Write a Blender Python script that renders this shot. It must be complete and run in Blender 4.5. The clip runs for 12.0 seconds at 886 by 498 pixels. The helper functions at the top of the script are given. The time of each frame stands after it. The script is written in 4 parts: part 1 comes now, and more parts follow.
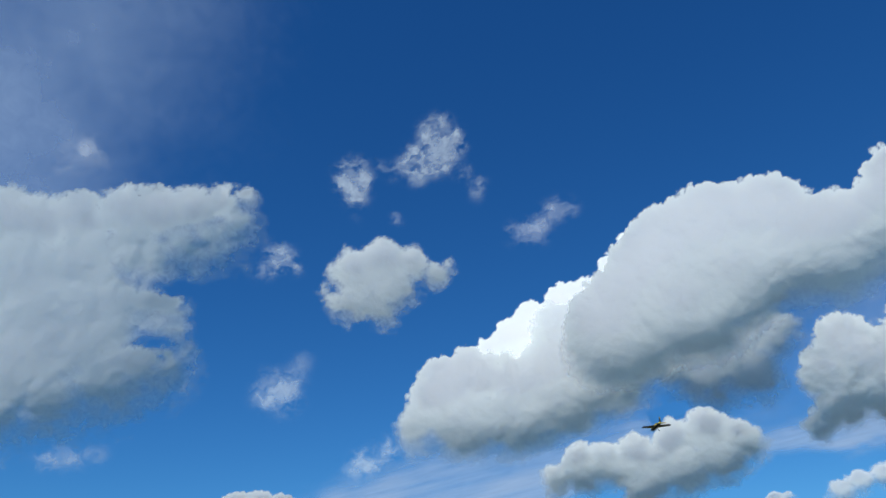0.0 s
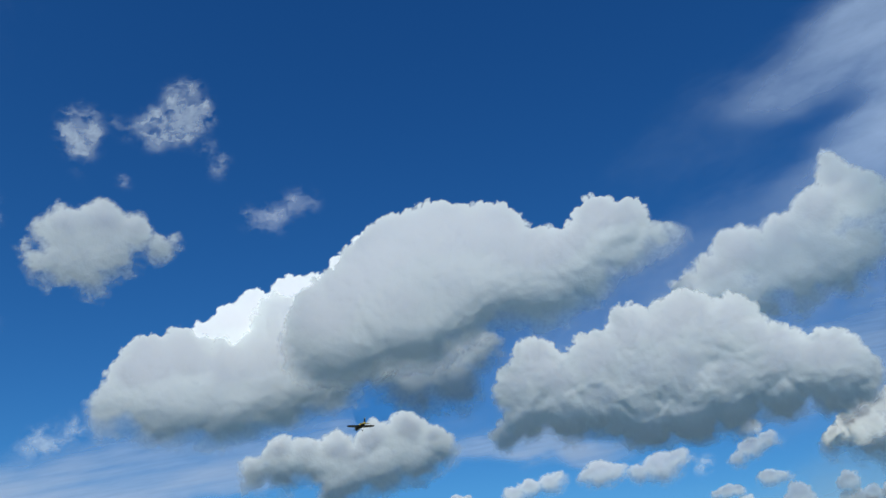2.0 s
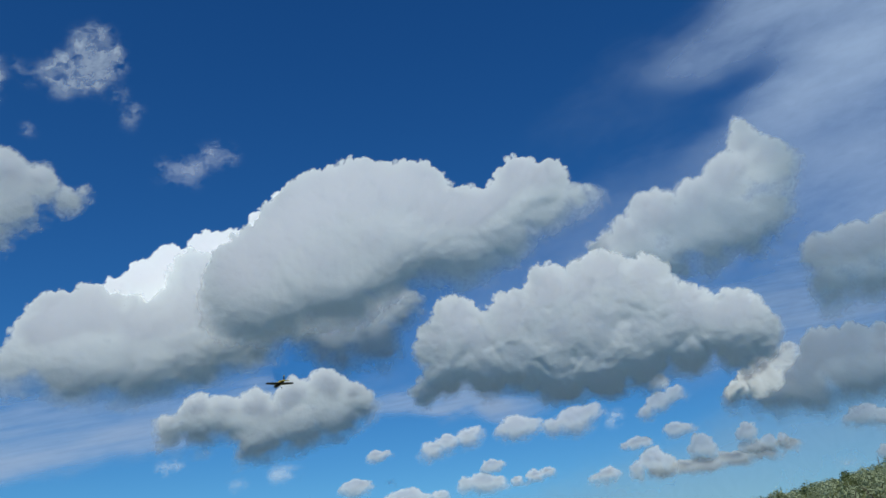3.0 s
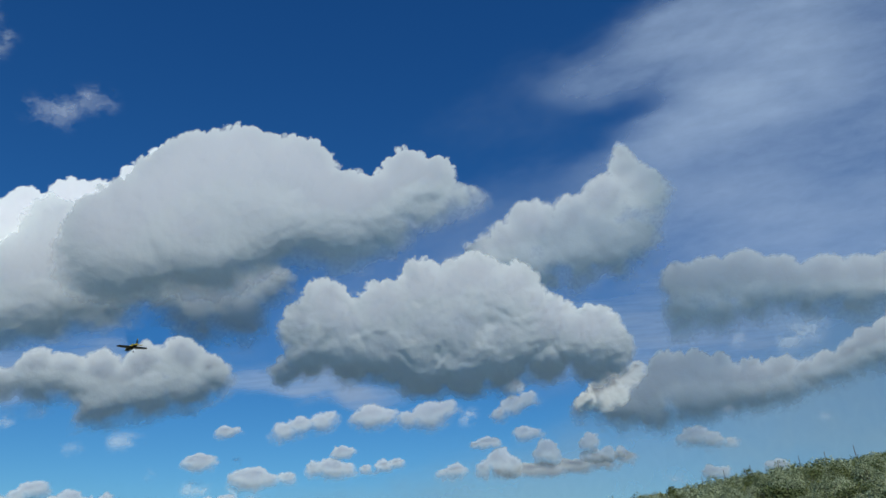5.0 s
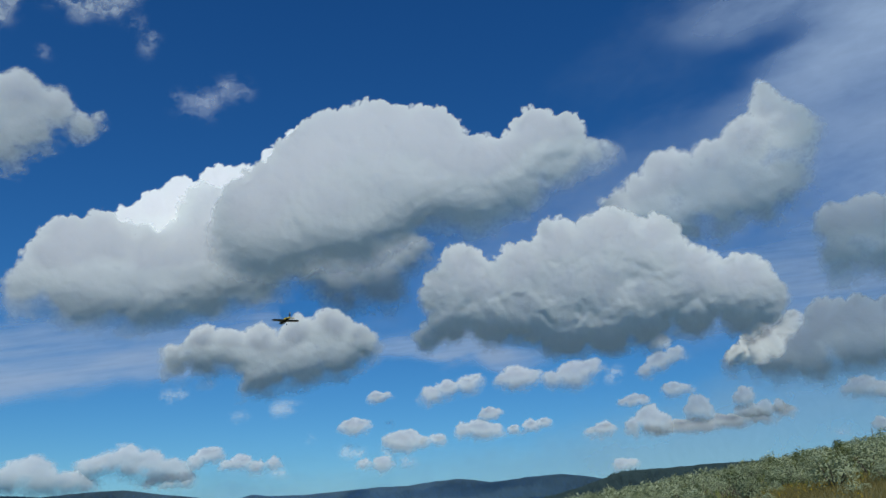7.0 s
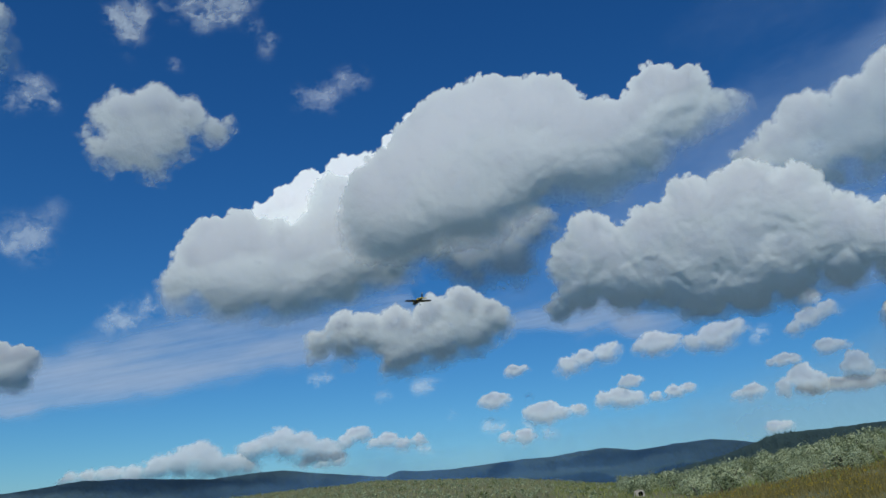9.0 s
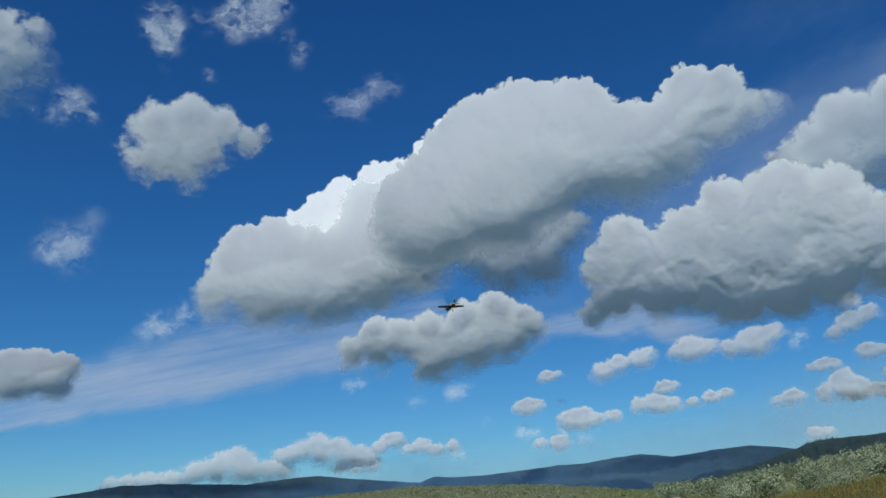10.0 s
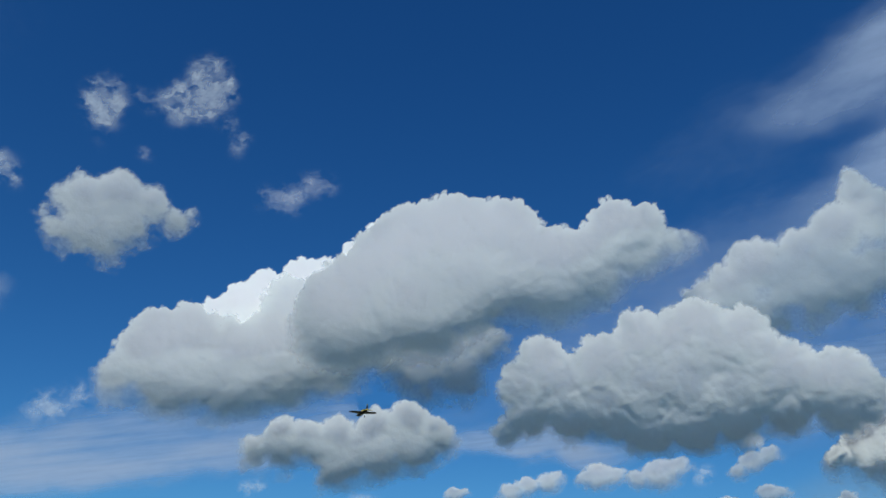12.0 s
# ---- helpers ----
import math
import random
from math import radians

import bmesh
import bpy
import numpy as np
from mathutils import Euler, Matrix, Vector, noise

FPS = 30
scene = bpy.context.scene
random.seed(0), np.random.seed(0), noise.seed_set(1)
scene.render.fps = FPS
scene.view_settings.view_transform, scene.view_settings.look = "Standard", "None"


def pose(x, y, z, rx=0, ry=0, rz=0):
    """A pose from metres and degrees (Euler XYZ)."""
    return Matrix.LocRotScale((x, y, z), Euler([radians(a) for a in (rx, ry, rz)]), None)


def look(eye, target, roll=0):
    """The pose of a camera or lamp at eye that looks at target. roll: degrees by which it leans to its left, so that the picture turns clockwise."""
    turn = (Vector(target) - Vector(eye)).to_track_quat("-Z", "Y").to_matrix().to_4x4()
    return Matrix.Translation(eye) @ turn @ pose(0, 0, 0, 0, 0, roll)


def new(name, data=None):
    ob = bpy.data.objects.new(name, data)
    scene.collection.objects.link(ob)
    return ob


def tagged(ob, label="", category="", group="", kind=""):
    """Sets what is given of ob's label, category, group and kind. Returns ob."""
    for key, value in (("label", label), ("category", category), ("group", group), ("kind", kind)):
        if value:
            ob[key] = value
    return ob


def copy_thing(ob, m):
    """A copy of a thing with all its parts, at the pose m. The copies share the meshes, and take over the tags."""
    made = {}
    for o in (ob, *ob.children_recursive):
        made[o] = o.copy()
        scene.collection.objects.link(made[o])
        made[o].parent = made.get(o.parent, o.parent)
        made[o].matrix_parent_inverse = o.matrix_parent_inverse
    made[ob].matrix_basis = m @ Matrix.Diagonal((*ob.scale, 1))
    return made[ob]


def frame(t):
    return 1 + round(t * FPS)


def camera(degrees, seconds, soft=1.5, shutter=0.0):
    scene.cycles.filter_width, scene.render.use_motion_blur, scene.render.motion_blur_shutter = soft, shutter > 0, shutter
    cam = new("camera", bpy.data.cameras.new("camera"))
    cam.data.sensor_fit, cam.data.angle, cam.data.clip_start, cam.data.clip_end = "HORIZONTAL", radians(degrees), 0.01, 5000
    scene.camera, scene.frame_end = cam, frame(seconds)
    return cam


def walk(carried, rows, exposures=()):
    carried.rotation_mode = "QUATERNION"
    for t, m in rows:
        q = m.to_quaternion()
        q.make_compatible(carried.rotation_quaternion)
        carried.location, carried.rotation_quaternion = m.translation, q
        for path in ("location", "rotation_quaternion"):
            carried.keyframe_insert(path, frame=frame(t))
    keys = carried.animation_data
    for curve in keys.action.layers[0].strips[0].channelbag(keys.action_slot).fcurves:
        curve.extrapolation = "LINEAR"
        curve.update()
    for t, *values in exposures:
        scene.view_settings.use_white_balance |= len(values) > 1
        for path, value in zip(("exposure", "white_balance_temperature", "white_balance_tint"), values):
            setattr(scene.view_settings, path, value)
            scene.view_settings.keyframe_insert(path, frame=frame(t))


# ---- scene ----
cam = camera(59.28, 12.0)
EYE = Vector((0.0, 0.0, 1.7))
# seconds, yaw (to the left), pitch, lean
TURNS = [
    (0.0, 15.65, 27.79, -2.88),
    (0.5, 8.14, 29.06, -1.81),
    (1.0, 3.00, 28.32, -1.47),
    (1.5, -2.68, 27.90, -4.06),
    (2.0, -6.00, 26.30, -3.70),
    (2.5, -9.65, 24.39, -4.92),
    (3.0, -12.01, 22.79, -5.36),
    (3.5, -15.41, 21.63, -4.62),
    (3.7, -16.80, 20.90, -4.18),
    (5.3, -21.75, 21.58, -1.25),
    (5.5, -20.90, 21.63, -1.39),
    (6.0, -17.80, 21.29, -1.04),
    (6.5, -14.34, 19.92, -1.24),
    (7.0, -10.99, 18.99, -1.60),
    (7.5, -7.89, 18.42, -2.46),
    (7.7, -6.64, 17.73, -1.76),
    (9.3, -0.43, 17.51, -3.29),
    (9.5, -0.00, 17.74, -3.02),
    (10.0, 1.28, 18.03, -2.93),
    (10.5, 2.13, 18.58, -3.42),
    (11.0, 2.29, 19.25, -3.29),
    (11.5, 1.24, 21.17, -2.36),
    (12.0, -4.89, 25.76, 0.63),
]
walk(cam, [(t, pose(EYE.x, EYE.y, EYE.z, 90 + p, 0, y) @ pose(0, 0, 0, 0, 0, r)) for t, y, p, r in TURNS],
     exposures=[(0, -0.04), (1.5, -0.09), (3.0, -0.28), (5.5, -0.35), (9.5, -0.35), (11.0, -0.35), (12, -0.37)])

# ---- world and sun ----
SUN_AZ, SUN_EL = -170.0, 47.0          # high behind the viewer
world = bpy.data.worlds.new("sky")
scene.world = world
world.use_nodes = True
wn, wl = world.node_tree.nodes, world.node_tree.links
wn.clear()
sky = wn.new("ShaderNodeTexSky")
sky.sky_type = "NISHITA"
sky.sun_disc = False
sky.sun_elevation, sky.sun_rotation = radians(SUN_EL), radians(SUN_AZ)
sky.altitude, sky.air_density, sky.dust_density, sky.ozone_density = 700, 1.0, 0.15, 2.2
deep = wn.new("ShaderNodeGamma")
deep.inputs["Gamma"].default_value = 1.1
clean = wn.new("ShaderNodeMix")
clean.data_type, clean.blend_type = "RGBA", "MULTIPLY"
clean.inputs[0].default_value = 1.0
clean.inputs[7].default_value = (0.45, 0.85, 1.0, 1)
back = wn.new("ShaderNodeBackground")
back.inputs["Strength"].default_value = 0.1
wout = wn.new("ShaderNodeOutputWorld")
wl.new(sky.outputs[0], deep.inputs["Color"])
wl.new(deep.outputs[0], clean.inputs[6])
apart, whole = wn.new("ShaderNodeSeparateColor"), wn.new("ShaderNodeCombineColor")
wl.new(clean.outputs[2], apart.inputs[0])
for band, (gain, power) in enumerate(((0.43, 1.26), (0.67, 0.985), (1.165, 0.84))):     # a deep, clean upland blue
    lift, scale = wn.new("ShaderNodeMath"), wn.new("ShaderNodeMath")
    lift.operation, scale.operation = "POWER", "MULTIPLY"
    lift.inputs[1].default_value, scale.inputs[1].default_value = power, gain
    wl.new(apart.outputs[band], lift.inputs[0])
    wl.new(lift.outputs[0], scale.inputs[0])
    wl.new(scale.outputs[0], whole.inputs[band])
wl.new(whole.outputs[0], back.inputs["Color"])
wl.new(back.outputs[0], wout.inputs["Surface"])

sun = new("sun", bpy.data.lights.new("sun", "SUN"))
sun.data.energy, sun.data.angle, sun.data.color = 3.15, radians(0.53), (1.0, 0.945, 0.85)
a, e = radians(SUN_AZ), radians(SUN_EL)
sun.matrix_world = look((0, 0, 0), (-math.sin(a) * math.cos(e), -math.cos(a) * math.cos(e), -math.sin(e)))
sun.location = (-30, -40, 60)


# ---- materials ----
def nodes(name):
    m = bpy.data.materials.new(name)
    m.use_nodes = True
    n = m.node_tree.nodes
    n.clear()
    return m, n, m.node_tree.links


def ramp(n, stops):
    r = n.new("ShaderNodeValToRGB")
    while len(r.color_ramp.elements) < len(stops):
        r.color_ramp.elements.new(0.5)
    for el, (p, c) in zip(r.color_ramp.elements, stops):
        el.position, el.color = p, (*c, 1)
    return r


def cloud_material(name, soft, ragged, top=1.0, tint=(0.87, 0.925, 0.89), bump=0.45, curl=0.6, loose=0.0, scale=0.9, detail=4.5, inner=380.0, passing=0.22):
    """Water droplets: white and matt; thin where the cloud's depth runs out, and frayed there."""
    m, n, l = nodes(name)
    depth = n.new("ShaderNodeAttribute")
    depth.attribute_name = "depth"
    grain = n.new("ShaderNodeAttribute")
    grain.attribute_name = "grain"
    fine = n.new("ShaderNodeTexNoise")
    fine.inputs["Scale"].default_value, fine.inputs["Detail"].default_value, fine.inputs["Roughness"].default_value = scale, detail, 0.55
    fine.inputs["Distortion"].default_value = curl
    l.new(grain.outputs["Vector"], fine.inputs["Vector"])
    mid = n.new("ShaderNodeMath")
    mid.operation = "SUBTRACT"
    mid.inputs[1].default_value = 0.5
    l.new(fine.outputs[0], mid.inputs[0])
    last = n.new("ShaderNodeMath")
    last.operation = "MULTIPLY_ADD"
    last.inputs[1].default_value = ragged
    l.new(mid.outputs[0], last.inputs[0])
    l.new(depth.outputs["Fac"], last.inputs[2])
    fall = n.new("ShaderNodeMapRange")
    fall.interpolation_type = "SMOOTHSTEP"
    fall.inputs["From Min"].default_value, fall.inputs["From Max"].default_value = 0.0, soft
    fall.inputs["To Max"].default_value = top
    l.new(last.outputs[0], fall.inputs["Value"])
    lump = n.new("ShaderNodeTexNoise")
    lump.inputs["Scale"].default_value, lump.inputs["Detail"].default_value, lump.inputs["Roughness"].default_value = 0.28, 3.5, 0.5
    l.new(grain.outputs["Vector"], lump.inputs["Vector"])
    relief = n.new("ShaderNodeBump")
    relief.inputs["Strength"].default_value, relief.inputs["Distance"].default_value = bump, 22.0
    l.new(lump.outputs[0], relief.inputs["Height"])
    white = n.new("ShaderNodeBsdfDiffuse")
    white.inputs["Color"].default_value = (*tint, 1)
    l.new(relief.outputs[0], white.inputs["Normal"])
    skin = white
    if inner:          # where the cloud is deep, light wanders some way through the droplets
        glow = n.new("ShaderNodeSubsurfaceScattering")
        glow.inputs["Scale"].default_value = inner
        glow.inputs["Radius"].default_value = (1.0, 1.0, 1.0)
        glow.inputs["Color"].default_value = (*tint, 1)
        l.new(relief.outputs[0], glow.inputs["Normal"])
        share = n.new("ShaderNodeMapRange")
        share.inputs["From Min"].default_value, share.inputs["From Max"].default_value = 0.6, 3.5
        share.inputs["To Max"].default_value = 0.95
        l.new(depth.outputs["Fac"], share.inputs["Value"])
        skin = n.new("ShaderNodeMixShader")
        l.new(share.outputs[0], skin.inputs[0])
        l.new(white.outputs[0], skin.inputs[1])
        l.new(glow.outputs[0], skin.inputs[2])
    if loose:          # shading normals bent by loose to a fixed sunward direction, brightening thin cloud
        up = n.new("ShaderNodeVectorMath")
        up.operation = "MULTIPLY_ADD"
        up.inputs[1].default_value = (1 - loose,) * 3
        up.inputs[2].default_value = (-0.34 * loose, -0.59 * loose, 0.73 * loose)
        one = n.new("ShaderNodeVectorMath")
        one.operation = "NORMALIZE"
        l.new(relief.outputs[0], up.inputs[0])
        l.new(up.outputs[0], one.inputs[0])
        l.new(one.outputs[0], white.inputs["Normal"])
    through_light = n.new("ShaderNodeBsdfTranslucent")
    through_light.inputs["Color"].default_value = (*tint, 1)
    both = n.new("ShaderNodeMixShader")
    both.inputs[0].default_value = passing
    l.new(skin.outputs[0], both.inputs[1])
    l.new(through_light.outputs[0], both.inputs[2])
    clear = n.new("ShaderNodeBsdfTransparent")
    mix = n.new("ShaderNodeMixShader")
    l.new(fall.outputs[0], mix.inputs[0])
    l.new(clear.outputs[0], mix.inputs[1])
    l.new(both.outputs[0], mix.inputs[2])
    out = n.new("ShaderNodeOutputMaterial")
    l.new(mix.outputs[0], out.inputs["Surface"])
    return m


def earth_material(name, stops, scale, fine_scale, rough=0.95, bump=0.4, distance=0.05):
    """Ground cover: patches at two scales and a fine relief."""
    m, n, l = nodes(name)
    where = n.new("ShaderNodeTexCoord")
    patch = n.new("ShaderNodeTexNoise")
    patch.inputs["Scale"].default_value, patch.inputs["Detail"].default_value = scale, 6
    speck = n.new("ShaderNodeTexNoise")
    speck.inputs["Scale"].default_value, speck.inputs["Detail"].default_value, speck.inputs["Roughness"].default_value = fine_scale, 5, 0.7
    for t in (patch, speck):
        l.new(where.outputs["Object"], t.inputs["Vector"])
    mix = n.new("ShaderNodeMath")
    mix.operation = "MULTIPLY_ADD"
    mix.inputs[1].default_value = 0.5
    half = n.new("ShaderNodeMath")
    half.operation = "MULTIPLY"
    half.inputs[1].default_value = 0.5
    l.new(speck.outputs[0], half.inputs[0])
    l.new(patch.outputs[0], mix.inputs[0])
    l.new(half.outputs[0], mix.inputs[2])
    r = ramp(n, stops)
    l.new(mix.outputs[0], r.inputs[0])
    b = n.new("ShaderNodeBsdfPrincipled")
    b.inputs["Roughness"].default_value = rough
    b.inputs["Specular IOR Level"].default_value = 0.15
    l.new(r.outputs[0], b.inputs["Base Color"])
    relief = n.new("ShaderNodeBump")
    relief.inputs["Strength"].default_value, relief.inputs["Distance"].default_value = bump, distance
    l.new(speck.outputs[0], relief.inputs["Height"])
    l.new(relief.outputs[0], b.inputs["Normal"])
    out = n.new("ShaderNodeOutputMaterial")
    l.new(b.outputs[0], out.inputs["Surface"])
    return m


def leaf_material(name, dark, light, per_island=False, clear=0.25):
    m, n, l = nodes(name)
    if per_island:
        pick = n.new("ShaderNodeNewGeometry").outputs["Random Per Island"]
    else:
        pick = n.new("ShaderNodeObjectInfo").outputs["Random"]
    where = n.new("ShaderNodeNewGeometry")
    patch = n.new("ShaderNodeTexNoise")
    patch.inputs["Scale"].default_value, patch.inputs["Detail"].default_value = 1.6, 4
    l.new(where.outputs["Position"], patch.inputs["Vector"])
    mix = n.new("ShaderNodeMath")
    mix.operation = "MULTIPLY_ADD"
    mix.inputs[1].default_value = 0.5
    half = n.new("ShaderNodeMath")
    half.operation = "MULTIPLY"
    half.inputs[1].default_value = 0.5
    l.new(patch.outputs[0], half.inputs[0])
    l.new(pick, mix.inputs[0])
    l.new(half.outputs[0], mix.inputs[2])
    r = ramp(n, [(0.2, dark), (0.8, light)])
    l.new(mix.outputs[0], r.inputs[0])
    d = n.new("ShaderNodeBsdfPrincipled")
    d.inputs["Roughness"].default_value = 0.8
    d.inputs["Specular IOR Level"].default_value = 0.2
    l.new(r.outputs[0], d.inputs["Base Color"])
    tr = n.new("ShaderNodeBsdfTranslucent")
    l.new(r.outputs[0], tr.inputs["Color"])
    ms = n.new("ShaderNodeMixShader")
    ms.inputs[0].default_value = clear
    l.new(d.outputs[0], ms.inputs[1])
    l.new(tr.outputs[0], ms.inputs[2])
    out = n.new("ShaderNodeOutputMaterial")
    l.new(ms.outputs[0], out.inputs["Surface"])
    return m


def plain_material(name, colour, rough=0.6, metal=0.0, scale=20.0, vary=0.25):
    m, n, l = nodes(name)
    where = n.new("ShaderNodeTexCoord")
    t = n.new("ShaderNodeTexNoise")
    t.inputs["Scale"].default_value, t.inputs["Detail"].default_value = scale, 6
    l.new(where.outputs["Object"], t.inputs["Vector"])
    r = ramp(n, [(0.3, [c * (1 - vary) for c in colour]), (0.7, [min(1, c * (1 + vary)) for c in colour])])
    l.new(t.outputs[0], r.inputs[0])
    b = n.new("ShaderNodeBsdfPrincipled")
    b.inputs["Roughness"].default_value, b.inputs["Metallic"].default_value = rough, metal
    l.new(r.outputs[0], b.inputs["Base Color"])
    out = n.new("ShaderNodeOutputMaterial")
    l.new(b.outputs[0], out.inputs["Surface"])
    return m


CUMULUS = cloud_material("cumulus", 1.0, 0.5, bump=0.12, scale=0.3, detail=3.0, passing=0.32)
# cumulus copy that passes less light through, so one shoulder reads as sunlit
SUNLIT = cloud_material("sunlit_cumulus_copy", 1.0, 0.4, bump=0.1, scale=0.3, detail=3.0, inner=60.0, passing=0.04)
FRAYED = cloud_material("frayed_cumulus", 1.3, 0.8, bump=0.12, scale=0.35, detail=3.0, passing=0.32)
SMALL = cloud_material("small_cumulus", 1.5, 0.7, 0.82, bump=0.12, scale=0.35, detail=3.0, inner=200.0)
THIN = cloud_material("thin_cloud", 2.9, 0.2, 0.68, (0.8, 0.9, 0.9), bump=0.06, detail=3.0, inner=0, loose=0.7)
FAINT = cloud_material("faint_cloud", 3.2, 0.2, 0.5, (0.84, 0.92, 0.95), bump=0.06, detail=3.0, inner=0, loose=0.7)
CIRRUS = cloud_material("cirrus", 1.0, 0.1, 1.0, (0.655, 0.83, 0.96), bump=0.0, inner=0, passing=0.8, loose=0.0)
# tints of the added sheets that stand in for haze
HAZE_TINT = cloud_material("haze_tint", 1.0, 0.1, 1.0, (0.41, 0.56, 0.60), bump=0.0, loose=0.9, inner=0)
BLUE_HAZE_TINT = cloud_material("blue_haze_tint", 1.0, 0.1, 1.0, (0.17, 0.38, 0.66), bump=0.0, loose=0.9, inner=0)
MEADOW = earth_material("meadow", [(0.3, (0.12, 0.13, 0.062)), (0.5, (0.18, 0.185, 0.09)), (0.7, (0.25, 0.24, 0.13))], 0.08, 2.2)
# forest green shifted to blue, which paints in the haze of distance
HAZED_FOREST = earth_material("hazed_far_forest", [(0.32, (0.025, 0.052, 0.065)), (0.5, (0.04, 0.075, 0.09)), (0.68, (0.07, 0.115, 0.12))], 0.0035, 0.03, 1.0, 0.6, 12.0)
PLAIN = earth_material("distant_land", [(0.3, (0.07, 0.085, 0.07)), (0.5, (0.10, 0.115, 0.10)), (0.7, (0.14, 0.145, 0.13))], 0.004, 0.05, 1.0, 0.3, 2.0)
# pine green with a blue cast painted in for haze
HAZED_PINE = earth_material("wooded_hill", [(0.3, (0.024, 0.048, 0.048)), (0.55, (0.040, 0.072, 0.068)), (0.75, (0.066, 0.10, 0.086))], 0.01, 0.12, 1.0, 0.7, 4.0)
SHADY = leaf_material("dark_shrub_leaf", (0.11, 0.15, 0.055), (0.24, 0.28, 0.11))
DRY = leaf_material("dry_twig_leaf", (0.16, 0.12, 0.09), (0.27, 0.20, 0.15))
SAGE = leaf_material("sage_leaf", (0.13, 0.18, 0.08), (0.55, 0.62, 0.39))
SAGE_ISLAND = leaf_material("sage_leaf_field", (0.13, 0.18, 0.08), (0.55, 0.62, 0.39), True)
GREEN_ISLAND = leaf_material("grass_blade", (0.17, 0.24, 0.055), (0.42, 0.45, 0.13), True, 0.35)
FIELD_ISLAND = leaf_material("field_grass_blade", (0.21, 0.24, 0.10), (0.43, 0.43, 0.23), True, 0.35)
STRAW_ISLAND = leaf_material("dry_grass_blade", (0.15, 0.135, 0.04), (0.36, 0.30, 0.11), True, 0.35)
PETAL = leaf_material("yellow_petal", (0.42, 0.30, 0.03), (0.62, 0.46, 0.05), True, 0.3)
TWIG = plain_material("sage_twig", (0.13, 0.11, 0.085), 0.9, scale=8)
POST_WOOD = plain_material("weathered_post", (0.16, 0.13, 0.10), 0.9, scale=14, vary=0.4)
YELLOW = plain_material("yellow_foam", (0.72, 0.56, 0.05), 0.45, scale=5, vary=0.08)
BLACK = plain_material("black_trim", (0.02, 0.02, 0.022), 0.4, scale=10, vary=0.2)
PALE = plain_material("pale_paint", (0.55, 0.56, 0.52), 0.5, scale=5, vary=0.1)
TINTED = plain_material("dark_canopy", (0.015, 0.02, 0.03), 0.12, scale=4, vary=0.1)
CONCRETE = plain_material("culvert_concrete", (0.42, 0.39, 0.34), 0.9, scale=6)


# ---- mesh helpers ----
def mesh_object(name, verts, faces, material, parent=None, label="", smooth=False):
    me = bpy.data.meshes.new(name)
    me.from_pydata([tuple(v) for v in verts], [], [tuple(int(i) for i in f) for f in faces])
    me.materials.append(material)
    if smooth:
        me.polygons.foreach_set("use_smooth", [True] * len(me.polygons))
    me.update()
    ob = new(name, me)
    ob.parent = parent
    return tagged(ob, label) if label else ob


def part(name, bm, material, parent, label="", smooth=False):
    me = bpy.data.meshes.new(name)
    bm.normal_update()
    bm.to_mesh(me)
    bm.free()
    me.materials.append(material)
    if smooth:
        me.polygons.foreach_set("use_smooth", [True] * len(me.polygons))
    ob = new(name, me)
    ob.parent = parent
    return tagged(ob, label) if label else ob


def quads(me, verts, faces, smooth=True):
    """Fills a mesh from arrays of corners and four-sided faces."""
    me.vertices.add(len(verts))
    me.vertices.foreach_set("co", np.asarray(verts, dtype=np.float32).ravel())
    me.loops.add(faces.size)
    me.loops.foreach_set("vertex_index", np.asarray(faces, dtype=np.int32).ravel())
    me.polygons.add(len(faces))
    me.polygons.foreach_set("loop_start", np.arange(0, faces.size, 4, dtype=np.int32))
    me.polygons.foreach_set("use_smooth", np.full(len(faces), smooth))
    me.update(calc_edges=True)


TABLE = np.random.RandomState(5).rand(256, 256)


def value_noise(u, v):
    iu, iv = np.floor(u).astype(int), np.floor(v).astype(int)
    fu, fv = u - iu, v - iv
    fu, fv = fu * fu * fu * (fu * (fu * 6 - 15) + 10), fv * fv * fv * (fv * (fv * 6 - 15) + 10)
    i0, i1, j0, j1 = iu % 256, (iu + 1) % 256, iv % 256, (iv + 1) % 256
    return (TABLE[i0, j0] * (1 - fu) + TABLE[i1, j0] * fu) * (1 - fv) + (TABLE[i0, j1] * (1 - fu) + TABLE[i1, j1] * fu) * fv


def fbm(u, v, octaves=5, gain=0.5):
    total, amp, size = 0, 1.0, 0
    for k in range(octaves):
        total = total + amp * (value_noise(u + 17.3 * k, v + 9.1 * k) - 0.5)
        size += amp
        amp *= gain
        u, v = 1.62 * u - 1.22 * v, 1.22 * u + 1.62 * v
    return total / size * 2


JITTER = np.random.RandomState(9).rand(2, 256, 256)


def cells_noise(u, v):
    """Round domes packed side by side, with soft creases between them."""
    iu, iv = np.floor(u).astype(int), np.floor(v).astype(int)
    total = 0
    for du in (-1, 0, 1):
        for dv in (-1, 0, 1):
            i, j = (iu + du) % 256, (iv + dv) % 256
            total = total + np.exp(-9 * ((iu + du + JITTER[0, i, j] - u) ** 2 + (iv + dv + JITTER[1, i, j] - v) ** 2))
    return 0.35 + np.log(total + 1e-9) / 9


def puffs(u, v, octaves=3, gain=0.5):
    """Cauliflower heads, each carrying smaller ones."""
    total, amp = 0, 1.0
    for k in range(octaves):
        total = total + amp * cells_noise(u + 13.7 * k, v + 41.3 * k)
        amp *= gain
        u, v = 1.70 * u - 1.28 * v, 1.28 * u + 1.70 * v
    return total


